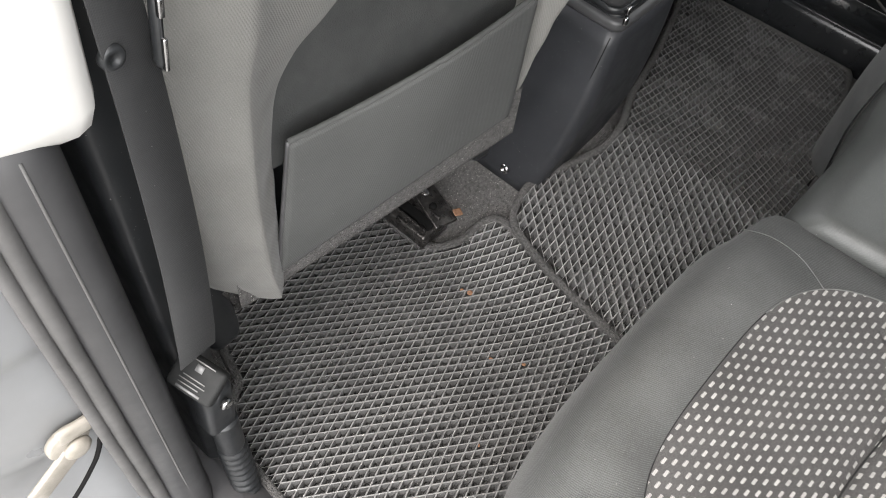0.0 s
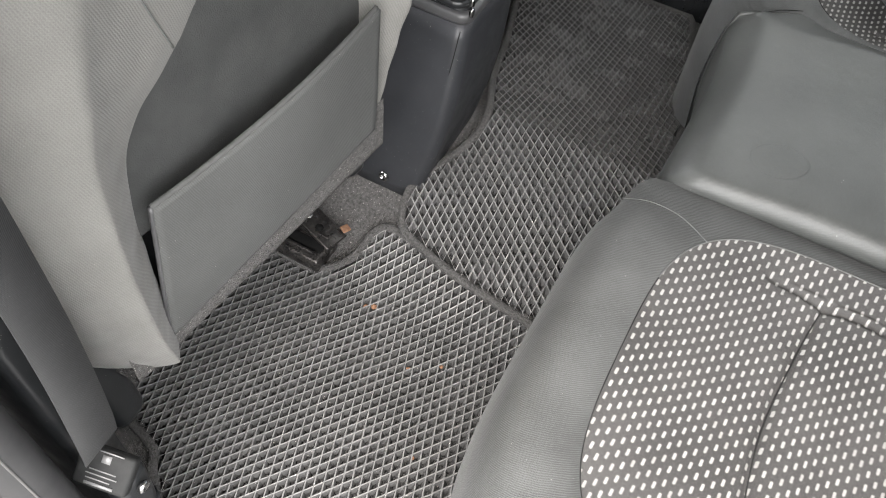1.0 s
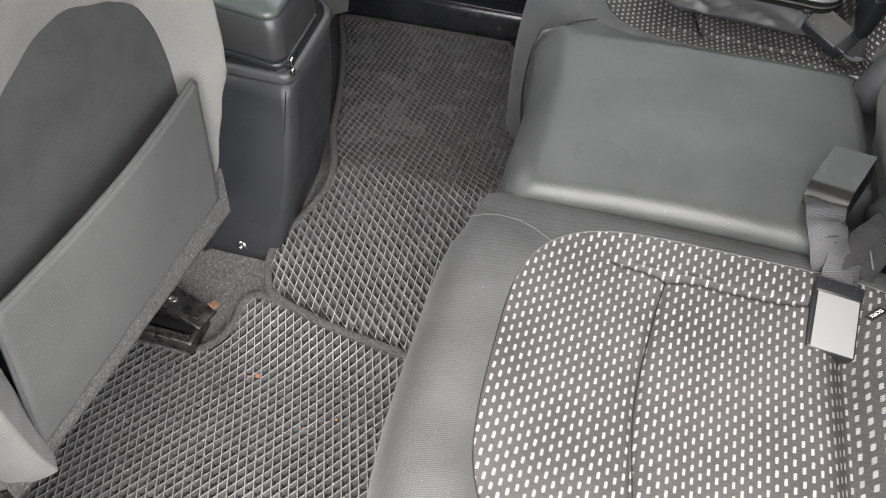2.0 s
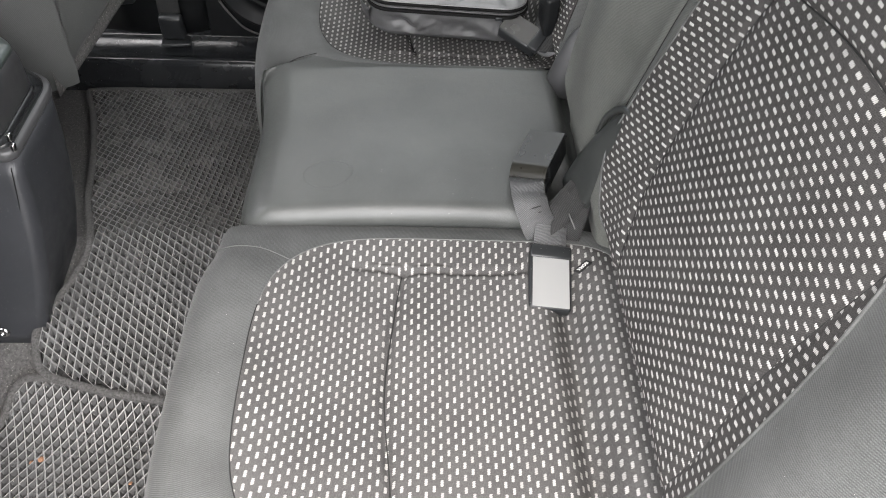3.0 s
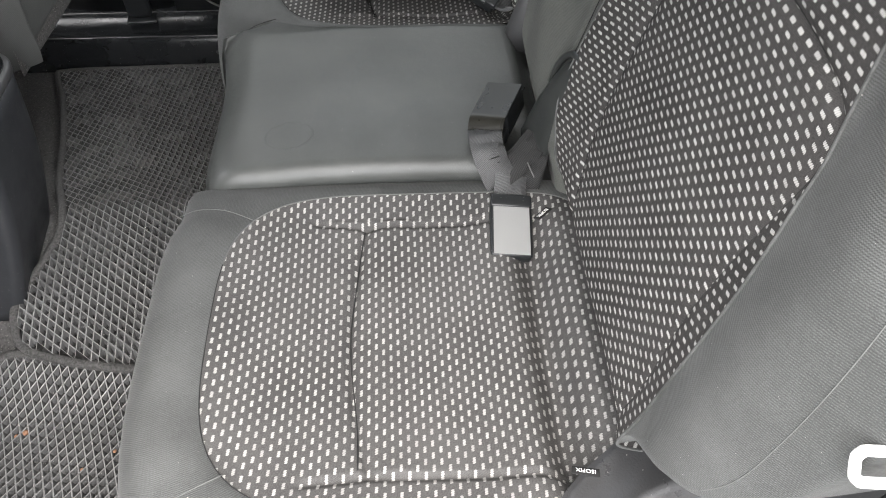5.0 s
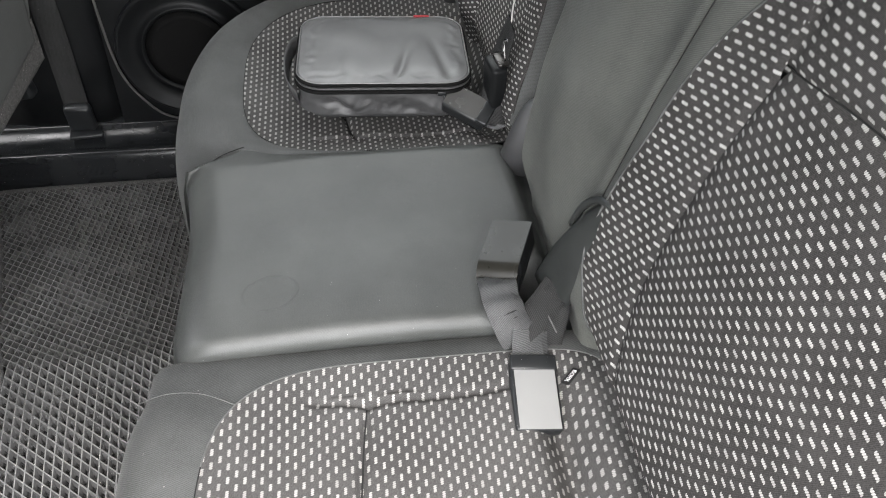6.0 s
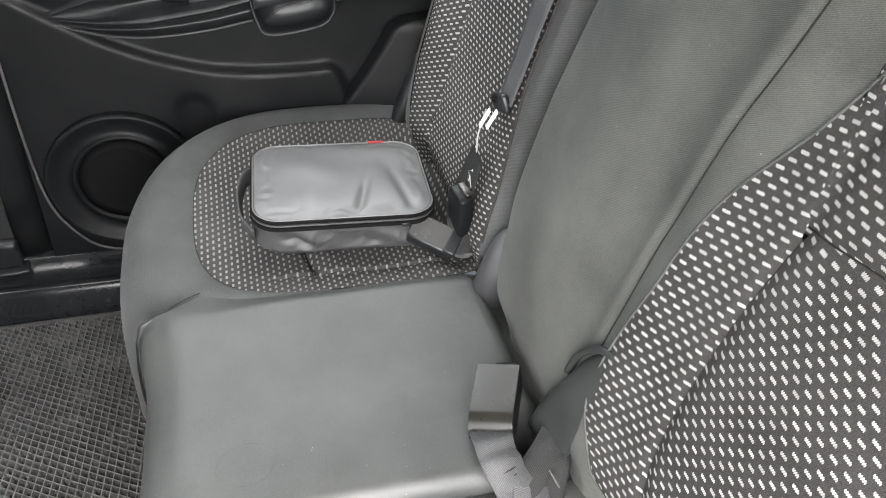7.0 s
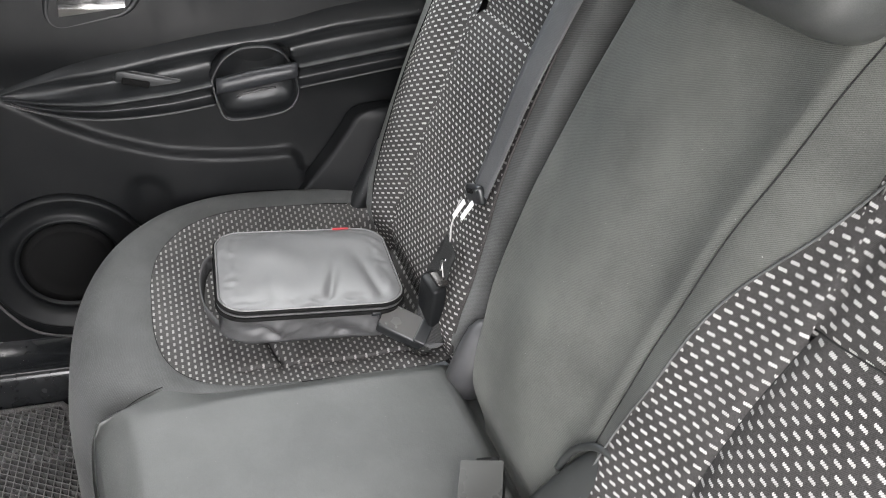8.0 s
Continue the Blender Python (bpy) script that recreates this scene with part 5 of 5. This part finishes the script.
side_trim = grid("side_trim", side_trim_point, [0, 0.015, 0.03, 0.05, 0.08, *span(0.12, 1, 14)], span(0, 1, 40), flip=True)
mesh_part("quarter_trim", side_trim, M_DOOR, None, "black quarter trim between the door and the backrest", "side trim", "structure")
block("wall_side", (0.04, 2.2, 0.70), pose(1.69, 0.25, 0.35), M_BLACK, None, "dark body side beyond the door panel", 0.004, kind="structure", category="wall")

fp = thing("pillar_trim", (1.64, 0.3, 0.05), "black door pillar trim across the car with its belt", "pillar trim", kind="structure")
loft("lower_trim", [[(x, y, z) for x, y in ((1.665, 0.195), (1.632, 0.200), (1.620, 0.215), (1.612, 0.26), (1.612, 0.36), (1.620, 0.42), (1.665, 0.43))] for z in (0.05, 0.2, 0.5, 0.8, 1.1)], M_DOOR, fp, "grained black trim")
strap("belt_webbing", [(1.606, 0.300, 1.0), (1.604, 0.285, 0.6), (1.602, 0.272, 0.3), (1.598, 0.268, 0.09)], 0.045, (0, 1, 0), M_WEBDARK, fp, "dark belt webbing", 0.0015, 30)
block("belt_foot", (0.022, 0.050, 0.060), pose(1.594, 0.266, 0.098, 0, -10), M_BLACK, fp, "black belt anchor", 0.008, 3)
block("anchor_plate", (0.035, 0.060, 0.006), pose(1.588, 0.262, 0.066, 0, 0, 8), M_BLACK, fp, "flat anchor plate", 0.002)
scuff = [(1.515, -0.012), (1.519, 0.020), (1.524, 0.048), (1.530, 0.057), (1.540, 0.059), (1.556, 0.053), (1.580, 0.052), (1.602, 0.062), (1.612, 0.070), (1.64, 0.072), (1.70, 0.072)]


def far_sill_point(u, v):
    k = u * (len(scuff) - 1)
    skew = 0.020 * (0.2 - v)
    return curve_at([(i, p[0]) for i, p in enumerate(scuff)], k) + skew, v, curve_at([(i, p[1]) for i, p in enumerate(scuff)], k)


mesh_part("scuff_plate", grid("scuff_plate", far_sill_point, span(0, 1, 40), span(-0.45, 1.1, 30)), M_GLOSS, None, "glossy black sill plate along the far door", "door sill", "structure")


# ---- belts and buckles of the rear seat ----
def buckle(m, size, face_mat, label, wide=0.86, group="rear belt buckles"):
    """A flat belt buckle lying with its face up; x is its length towards the strap, y its width."""
    L, W, H = size
    b = thing("belt_buckle", m.translation, label, "belt buckle", group)
    bm = bmesh.new()
    if wide < 0.9:
        rbox(bm, (L, W, H), m, 0.004, 3)
    else:
        # the case stops short of the plate's rolled end and goes on below it
        rbox(bm, (L - 0.55 * H, W, H), m @ pose(-0.275 * H, 0, 0), 0.003, 3)
        rbox(bm, (0.6 * H, W, 0.42 * H), m @ pose(L / 2 - 0.31 * H, 0, -0.27 * H), 0.003, 3)
    body = part("buckle_body", bm, M_BLACK if wide < 0.9 else M_DOOR, b, "black plastic case")

    def face(u, v):
        """The press plate: flat, then rolled down over the strap's end."""
        w = u * (L + 0.8 * H)
        r = (0.30 if wide < 0.9 else 0.55) * H
        if w < L - r:
            x, z = -L / 2 + w + 0.001, H / 2 + 0.0016
        else:
            a = min(math.pi / 2, (w - (L - r)) / r)
            x, z = L / 2 - r + (r + 0.0016) * math.sin(a), H / 2 - r + (r + 0.0016) * math.cos(a) - max(0.0, w - (L - r) - r * math.pi / 2)
        return tuple(m @ Vector((x, (v - 0.5) * W * wide, z)))

    if wide < 0.9:
        mesh_part("press_plate", grid("press_plate", face, span(0, 1, 40), span(0, 1, 6)), face_mat, b, "satin press plate")
        # a proud black block paints the notch's shade
        block("strap_notch", (0.004, W * 0.62, H * 0.34), m @ pose(L / 2 + 0.0012, 0, -H * 0.16), M_FLATBLACK, b, "black block standing in for the notch's shade", 0.001)
    else:
        # the rolled end leaves a notch between two legs for the strap
        mesh_part("press_plate", grid("press_plate", face, span(0, 0.86, 40), span(0, 1, 6)), face_mat, b, "dark press plate")
        for v0, v1 in ((0, 0.17), (0.83, 1)):
            mesh_part("plate_leg", grid("plate_leg", face, span(0.86, 1.0, 8), span(v0, v1, 3)), face_mat, b, "leg of the plate beside the strap")
        # black filling between the legs paints the depth of the notch
        block("strap_notch", (0.006, W * 0.64, H * 0.60), m @ pose(L / 2 - 0.0016, 0, -H * 0.10), M_FLATBLACK, b, "black block standing in for the notch's shade", 0.001)
    if wide < 0.9:
        block("strap_cap", (0.017, W * 0.98, H * 0.5), m @ pose(L / 2 - 0.005, 0, H * 0.30 + 0.0024), M_BLACK, b, "black cap at the strap", 0.002)
    for k in (0, 1):
        # two layers of a short loose end, curling down
        end = [m @ Vector((-L / 2 + 0.006 - q, W * (0.06 - 0.14 * k) + 0.25 * q * k, -H * (0.22 + 0.1 * k) - 3 * q * q)) for q in span(0, 0.034 - 0.008 * k, 5)]
        strap("loose_end", end, W * 0.55, tuple(m.to_3x3() @ Vector((0, 1, 0.1))), M_WEBDARK, b, "black loose end of the strap", 0.0016, 12)
    return b


buckle(pose(0.688, -0.399, 0.326, 4, -15, -4), (0.078, 0.050, 0.018), M_BUCKLE, "flat grey belt buckle lying on the dashed seat")
buckle(pose(0.848, -0.396, 0.374, 12, 3, 156), (0.084, 0.047, 0.032), M_BUCKLE_DARK, "black belt buckle on the smooth middle pad", 0.98)
buckle(pose(1.158, -0.403, 0.370, 25, 15, 238), (0.066, 0.040, 0.022), M_BUCKLE_SATIN, "grey belt buckle beside the bag")

b1s = thing("belt_strap", (0.755, -0.42, 0.34), "short grey webbing strap folded between the buckles", "belt strap", "rear belt straps")
strap("webbing", [(0.718, -0.402, 0.336), (0.738, -0.403, 0.346), (0.755, -0.405, 0.354), (0.766, -0.409, 0.357)], 0.040, [(0.05, 1, 0.1), (0.1, 1, 0.1), (0, 1, 0.2), (-0.1, 1, 0.3)], M_WEB, b1s, "grey webbing", 0.0016, 50, 0.0045)
strap("webbing", [(0.790, -0.440, 0.380), (0.780, -0.432, 0.378), (0.7700, -0.4215, 0.372), (0.760, -0.4060, 0.361), (0.7534, -0.386, 0.346)], 0.034, [(0.9, 0.3, 0.6), (0.9, 0.6, 0.5), (0.6, 0.9, 0.4), (0.9, 0.2, 0.6), (1, -0.2, 0.9)], M_WEBDARK, b1s, "dark twisted webbing", 0.0018, 40, 0.006)
strap("webbing", [(0.782, -0.442, 0.376), (0.770, -0.436, 0.366), (0.757, -0.430, 0.352), (0.744, -0.424, 0.336)], 0.030, [(0.3, 0.9, 0.4), (0.5, 0.8, 0.5), (0.3, 0.9, 0.2), (0.1, 1, 0.2)], M_WEBDARK, b1s, "dark folded webbing", 0.0018, 30, 0.005)
cord("loose_thread", [(0.757, -0.424, 0.371), (0.750, -0.428, 0.364), (0.745, -0.432, 0.357)], 0.0009, M_STITCH, b1s, "pale loose thread", 14)

b2s = thing("belt_strap", (0.78, -0.38, 0.35), "wide grey webbing strap of the middle buckle", "belt strap", "rear belt straps")
B2P = [(0.8293, -0.3840, 0.368), (0.814, -0.3775, 0.3755), (0.797, -0.3757, 0.382), (0.773, -0.3769, 0.380), (0.756, -0.3842, 0.365), (0.7496, -0.3958, 0.344), (0.757, -0.404, 0.334)]
strap("webbing", B2P, 0.041, [(-0.45, -1, 0), (-0.35, -1, 0.1), (-0.1, -1, 0.1), (0.15, -1, -0.1), (0.35, -1, 0), (0.45, -1, 0.1), (0.45, -1, 0.1)], M_WEB, b2s, "grey webbing with stitching", 0.0020, 70, 0.0060)
# rows of thick stitching where the strap is sewn back on itself
PB, AB = path_points(B2P, 70), path_points([(-0.45, -1, 0), (-0.35, -1, 0.1), (-0.1, -1, 0.1), (0.15, -1, -0.1), (0.35, -1, 0), (0.45, -1, 0.1), (0.45, -1, 0.1)], 70)
for i in range(33, 54, 4):
    d = (PB[i + 1] - PB[i - 1]).normalized()
    a = (AB[i] - d * AB[i].dot(d)).normalized()
    o = a.cross(d)
    cord("stitch_row", [PB[i] + a * k + o * (0.0024 + 0.006 * noise.noise((k / 0.0205 * 1.6, i / 69 * 0.1035 * 55, 3))) for k in span(-0.018, 0.018, 9)], 0.0008, M_WEBDARK, b2s, "dark row of stitching", 24)


guide = thing("belt_guide", (0.785, -0.43, 0.37), "black plastic belt guide at the foot of the backrest", "belt guide")
GUIDE = path_points([(0.750, -0.490, 0.508), (0.768, -0.470, 0.472), (0.784, -0.456, 0.432), (0.796, -0.447, 0.396), (0.800, -0.438, 0.362)], 20)


def guide_ring(i):
    """A flattened sleeve section, wide across the car and thin front to back."""
    d = (GUIDE[min(i + 1, 19)] - GUIDE[max(i - 1, 0)]).normalized()
    a = (Vector((0.92, 0.25, 0.25)) - d * d.dot(Vector((0.92, 0.25, 0.25)))).normalized()
    o = a.cross(d)
    w, h = 0.027 + 0.0001 * i + 0.002 * hump(i, 5, 3), 0.016 - 0.0003 * i
    return [tuple(GUIDE[i] + a * w * math.copysign(abs(math.cos(q)) ** 0.7, math.cos(q)) + o * h * math.copysign(abs(math.sin(q)) ** 0.7, math.sin(q))) for q in span(0, 2 * math.pi * 23 / 24, 24)]


loft("guide_sleeve", [guide_ring(i) for i in range(20)], M_SLEEVE, guide, "satin dark grey sleeve")
# the sleeve is closed; a black block paints its opening's shade
block("sleeve_mouth", (0.034, 0.016, 0.004), Matrix.Translation(GUIDE[19]) @ pose(0, 0, -0.0005, -18, 14, 16), M_FLATBLACK, guide, "black block standing in for the mouth's shade", 0.001)
cord("guide_rim", [(0.812, -0.452, 0.450), (0.803, -0.456, 0.480), (0.784, -0.462, 0.504), (0.764, -0.468, 0.512), (0.745, -0.474, 0.504)], 0.0040, M_SLEEVE, guide, "rounded fold round the sleeve", 30, False, 10)

fb = thing("rear_seat_belt", (1.17, -0.48, 0.56), "grey rear seat belt hanging down the backrest", "seat belt", "seat belts")
strap("webbing", [(1.118, -0.578, 0.94), (1.134, -0.548, 0.83), (1.143, -0.515, 0.72), (1.148, -0.492, 0.62), (1.152, -0.482, 0.575)], 0.040, [(1, 0.2, 0.2), (1, 0.2, 0.2), (1, 0.1, 0.2), (1, 0, 0.2), (1, 0, 0.2)], M_BELT, fb, "grey webbing, window sheen put into its colour", 0.0016, 40)
tg = block("tongue", (0.038, 0.011, 0.026), pose(1.156, -0.478, 0.568, -14, 20, 6), M_BLACK, fb, "black belt tongue", 0.005, 3)
# black block on the tongue, painting the shade of a slot
block("tongue_slot", (0.012, 0.004, 0.006), pose(1.158, -0.470, 0.572, -14, 20, 6), M_FLATBLACK, tg, "black block standing in for a slot's shade", 0.001)
for x, y, z in ((1.163, -0.461, 0.544), (1.142, -0.463, 0.5532)):
    block("white_tag", (0.0065, 0.002, 0.031), pose(x, y, z, 14, -21, 0), M_WHITE, fb, "white paper tag", 0.0004)
cord("hanging_cord", [(1.172, -0.465, 0.552), (1.165, -0.455, 0.520), (1.156, -0.452, 0.500), (1.160, -0.448, 0.475), (1.150, -0.447, 0.45)], 0.0012, M_CORD, fb, "thin pale cord", 30)
strap("lap_webbing", [(1.150, -0.452, 0.50), (1.160, -0.446, 0.46), (1.166, -0.440, 0.42), (1.150, -0.436, 0.385), (1.125, -0.432, 0.362)], 0.036, [(0.8, 0, 0.6), (0.9, 0.2, 0.3), (1, 0.3, 0.2), (0.8, 0.8, 0), (0.3, 1, 0)], M_WEBDARK, fb, "dark folded webbing", 0.0016, 30)

latch = thing("belt_latch", (1.16, -0.44, 0.36), "black upright belt latch between bag and backrest", "belt latch")
block("latch_body", (0.040, 0.022, 0.088), pose(1.157, -0.438, 0.402, -6, -8, 12), M_DOOR, latch, "black plastic latch", 0.006, 3)
block("latch_mouth", (0.027, 0.015, 0.006), pose(1.151, -0.442, 0.447, -6, -8, 12), M_STEEL, latch, "dull steel latch mouth", 0.002)
cord("latch_ring", [(1.158, -0.446, 0.455), (1.160, -0.448, 0.470), (1.152, -0.450, 0.474)], 0.003, M_CHROME, latch, "bright metal loop", 16)

b3s = thing("belt_strap", (1.148, -0.44, 0.35), "crumpled satin grey strap beside the far buckle", "belt strap", "rear belt straps")
strap("webbing", [(1.152, -0.414, 0.356), (1.145, -0.424, 0.361), (1.143, -0.440, 0.357), (1.147, -0.456, 0.362), (1.154, -0.472, 0.350)], 0.032, [(1, 0.2, 0.5), (1, 0.3, 0.2), (1, 0.2, 0.6), (1, 0.0, 0.3), (1, -0.2, 0.4)], M_BELT, b3s, "crumpled satin webbing", 0.0018, 40, 0.007)

base_cover = thing("seat_hinge_cover", (1.045, -0.455, 0.35), "dark plastic hinge cover in the backrest split", "hinge cover")
bm = turned(bmesh.new(), [(0.026, -0.07), (0.026, -0.02), (0.024, 0.010), (0.018, 0.024), (0.010, 0.030), (0.003, 0.032)], pose(1.060, -0.474, 0.408, 18, 4, 0), 24)
part("cover_cap", bm, M_GREYPL, base_cover, "rounded plastic cap")

far_cover = thing("hinge_cover", (1.555, -0.47, 0.28), "dark plastic hinge cover between the cushion and the door", "hinge cover")
bm = rbox(bmesh.new(), (0.046, 0.046, 0.19), pose(1.552, -0.455, 0.375, 20, 4, 0), 0.016, 4, 0.75)
part("cover_body", bm, M_BLACK, far_cover, "rounded dark plastic")

# small sewn tags
for x, y, z, rz in ((0.697, -0.437, 0.343, 135), (0.363, -0.427, 0.350, 79), (1.436, -0.448, 0.362, 60)):
    t = thing("sewn_tag", (x, y, z), "small white-lettered tag sewn into the seat seam", "tag", "sewn seat tags")
    m = pose(x, y, z, 18, 0, rz)
    block("tag_cloth", (0.025, 0.009, 0.0012), m, M_SEAM, t, "dark cloth tag", 0.0003)
    letters = bpy.data.curves.new("letters", "FONT")
    letters.body, letters.size, letters.extrude = "ISOFIX", 0.0062, 0.0002
    letters.align_x, letters.align_y = "CENTER", "CENTER"
    me = bpy.data.meshes.new_from_object(new("letters_source", letters))
    bpy.data.objects.remove(bpy.data.objects["letters_source"])
    me.transform(m @ pose(0, 0, 0.0012))
    mesh_part("tag_print", me, M_WHITE, t, "white printed letters")

# ---- near quarter trim with the hinge cover ----
quarter = thing("quarter_trim", (0.29, -0.48, 0.0), "grained black plastic quarter trim beside the rear seat", "side trim", kind="structure")


TRIM_IN = [(-0.60, 0.42), (-0.49, 0.410), (-0.44, 0.378), (-0.40, 0.342), (-0.385, 0.325), (-0.36, 0.300), (-0.32, 0.285)]
TRIM_RIDGE = [(-0.60, 0.352), (-0.53, 0.349), (-0.488, 0.342), (-0.448, 0.320), (-0.417, 0.291), (-0.38, 0.262), (-0.32, 0.245)]


def quarter_point(u, v):
    """u from the cushion's side over the rounded ridge and down, v from the front to the rear."""
    y = -0.335 - 0.25 * v
    a, r = curve_at(TRIM_IN, y), curve_at(TRIM_RIDGE, y)
    high = 0.350 * ease(-0.345, -0.415, y) + 0.26 * (1 - ease(-0.345, -0.415, y))
    if u < 0.5:
        k = u / 0.5
        x, z = a + (r - a) * k, high - 0.004 + 0.016 * k * k - 0.03 * max(0.0, 0.12 - k)
    else:
        w = (u - 0.5) / 0.5
        t = w * math.pi / 2
        x, z = r - 0.020 * math.sin(t) - 0.014 * w, high + 0.012 - 0.085 * (1 - math.cos(t)) - 0.22 * max(0.0, w - 0.55) ** 1.3
    # the rear end turns in to the arch
    turn = ease(-0.53, -0.585, y)
    x += 0.075 * turn * turn * ease(0.2, 0.6, u)
    return x, y, z + 0.0006 * noise.noise((x * 60, y * 60, 1))


mesh_part("trim_panel", grid("trim_panel", quarter_point, span(0, 1, 50), span(0, 1, 50), flip=True), M_TRIM, quarter, "grained black plastic with a rounded ridge")
hm = pose(0.345, -0.511, 0.306, 0, -90, 4)
bm = turned(bmesh.new(), [(0.041, -0.02), (0.041, 0.038), (0.040, 0.043), (0.037, 0.0475), (0.033, 0.0497), (0.0305, 0.0500), (0.0298, 0.0485), (0.028, 0.0485), (0.0272, 0.0502), (0.006, 0.051)], hm, 48)
part("hinge_cap", bm, M_TRIM, quarter, "round raised cap")
def arch_point(u, v):
    y = -0.525 - 0.32 * u
    return 0.338 - 0.05 * u + 0.006 * math.sin(16 * u + 3 * v), y, 0.02 + 0.40 * v


mesh_part("arch_panel", grid("arch_panel", arch_point, span(0, 1, 40), span(0, 1, 20)), M_BLACK, quarter, "dark inner arch panel")
for k in range(3):
    cord("panel_crease", [arch_point(0.20 + 0.16 * k + 0.10 * v, v) for v in (0.1, 0.35, 0.6, 0.85, 1.0)], 0.0018, M_GREYPL if k == 2 else M_BLACK, quarter, "moulded crease", 20)
# unseen post: carries the striker and cuts light from the left rear
rear_frame = thing("rear_door_frame", (0.16, -0.65, 0.0), "unseen silver post added to carry the striker and block light", "car body", kind="structure")
frame_rings = [[(x + lean, y, z) for x, y in ((0.13, -0.562), (0.145, -0.553), (0.195, -0.553), (0.206, -0.560), (0.209, -0.575), (0.209, -0.66), (0.13, -0.66))] for z, lean in ((-0.06, 0.0), (0.30, 0.0), (0.60, 0.002), (0.665, 0.006), (0.675, 0.002))]
loft("frame_post", frame_rings, M_PAINT, rear_frame, "silver painted steel")
# second unseen post, added to cut light from the far rear
far_frame = thing("rear_door_frame", (1.64, -0.72, 0.0), "unseen dark post added behind the far door to block light", "car body", kind="structure")
loft("frame_post", [[(x - lean, y, z) for x, y in ((1.62, -0.665), (1.70, -0.665), (1.70, -0.80), (1.60, -0.80), (1.60, -0.69))] for z, lean in ((0.0, 0.0), (0.66, 0.0), (0.90, 0.04), (1.17, 0.11))], M_BLACK, far_frame, "plain dark post")
striker = thing("door_striker", (0.215, -0.505, 0.60), "white painted loop striker on the door frame", "door striker")
sq = [(p[0], p[1]) for p in rounded(0.050, 0.027, 0.008, 4)]
cord("striker_loop", [(0.2207 - 0.08 * p[0] + 0.42 * p[1], -0.5262 - 0.80 * p[0] - 0.04 * p[1], 0.6208 + 0.52 * p[1]) for p in sq], 0.0034, M_WHITE, striker, "", 60, True, 8)

# ---- the bag on the far seat ----
bag = thing("tool_bag", (1.275, -0.29, 0.345), "small grey nylon zip bag with black sides on the far seat", "bag")
BM = pose(1.270, -0.292, 0.344, 0, 0, -3.5)
def fine(outline, step):
    """The outline with its long sides divided."""
    out = []
    for (x0, y0), (x1, y1) in zip(outline, outline[1:] + outline[:1]):
        n = max(1, int(math.hypot(x1 - x0, y1 - y0) / step))
        out += [(x0 + (x1 - x0) * i / n, y0 + (y1 - y0) * i / n) for i in range(n)]
    return out


OUT = fine(rounded(0.196, 0.246, 0.037, 9), 0.004)


def bag_ring(k, z, sag=0.0):
    """One level of the bag's wall; sag: how far its cloth creases in and out."""
    out = []
    for x, y in OUT:
        crease = noise.noise((x * 26 + z * 22, y * 26 - z * 30, z * 16)) + 0.55 * abs(noise.noise((x * 55, y * 55 + z * 40, z * 35))) - 0.2
        w = k + 10 * sag * crease
        out.append(tuple(BM @ Vector((x * w, y * w, z + 0.8 * sag * noise.noise((x * 20, y * 20, z * 9))))))
    return out


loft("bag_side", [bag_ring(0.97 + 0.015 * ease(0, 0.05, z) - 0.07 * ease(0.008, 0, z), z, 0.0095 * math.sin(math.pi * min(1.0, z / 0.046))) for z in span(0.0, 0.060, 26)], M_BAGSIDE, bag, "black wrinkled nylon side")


def lid_ring(r):
    out = []
    for px, py in OUT:
        x, y = 0.985 * px * r, 0.985 * py * r
        z = 0.060 + 0.008 * (1 - r**4)
        z -= 0.006 * (1 - r**6) * (hump(y + 0.25 * x, -0.040, 0.007) * ease(0.03, -0.07, x) + 0.8 * hump(y - 0.2 * x, -0.075, 0.008) * ease(0.04, -0.06, x) + 0.5 * hump(y, 0.05, 0.009) * ease(-0.02, -0.08, x))
        z += 0.0030 * noise.noise((x * 17, y * 17, 4)) * (1 - r**4)
        z += 0.0028 * noise.noise((x * 70, y * 70, 9)) * hump(r, 0.88, 0.08)
        out.append(tuple(BM @ Vector((x, y, z))))
    return out


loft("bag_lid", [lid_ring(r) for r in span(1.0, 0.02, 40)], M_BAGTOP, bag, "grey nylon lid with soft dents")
ring = bag_ring(0.985, 0.0605)
cord("bag_welt", bag_ring(0.992, 0.0575), 0.0028, M_FLATBLACK, bag, "black welt under the piping", 160, True, 8)
cord("bag_piping", ring, 0.0013, M_PIPE, bag, "pale grey piping", 140, True, 8)
cord("bag_zip", bag_ring(0.996, 0.047), 0.0030, M_FLATBLACK, bag, "black zip", 140, True, 8)
cord("bag_hem", bag_ring(0.992, 0.052), 0.0016, M_BAGSIDE, bag, "black zip tape", 140, True, 6)
zp = tuple(BM @ Vector((-0.098, -0.080, 0.045)))
pull = block("zip_slider", (0.006, 0.012, 0.007), pose(*zp), M_BLACK, bag, "dark zip slider", 0.0015)
cord("zip_pull", [zp, tuple(BM @ Vector((-0.102, -0.087, 0.036))), tuple(BM @ Vector((-0.101, -0.091, 0.020)))], 0.0016, M_BLACK, pull, "cord zip pull", 12)
block("red_tab", (0.003, 0.024, 0.007), BM @ pose(0.096, -0.062, 0.060), M_RED, bag, "red fabric tab", 0.001)
strap("carry_handle", [tuple(BM @ Vector(p)) for p in ((0.055, 0.120, 0.040), (0.040, 0.134, 0.040), (0.0, 0.141, 0.034), (-0.045, 0.136, 0.026), (-0.074, 0.120, 0.022))], 0.024, (0, 0.2, 1), M_BAGSIDE, bag, "black webbing carry handle", 0.002, 30)
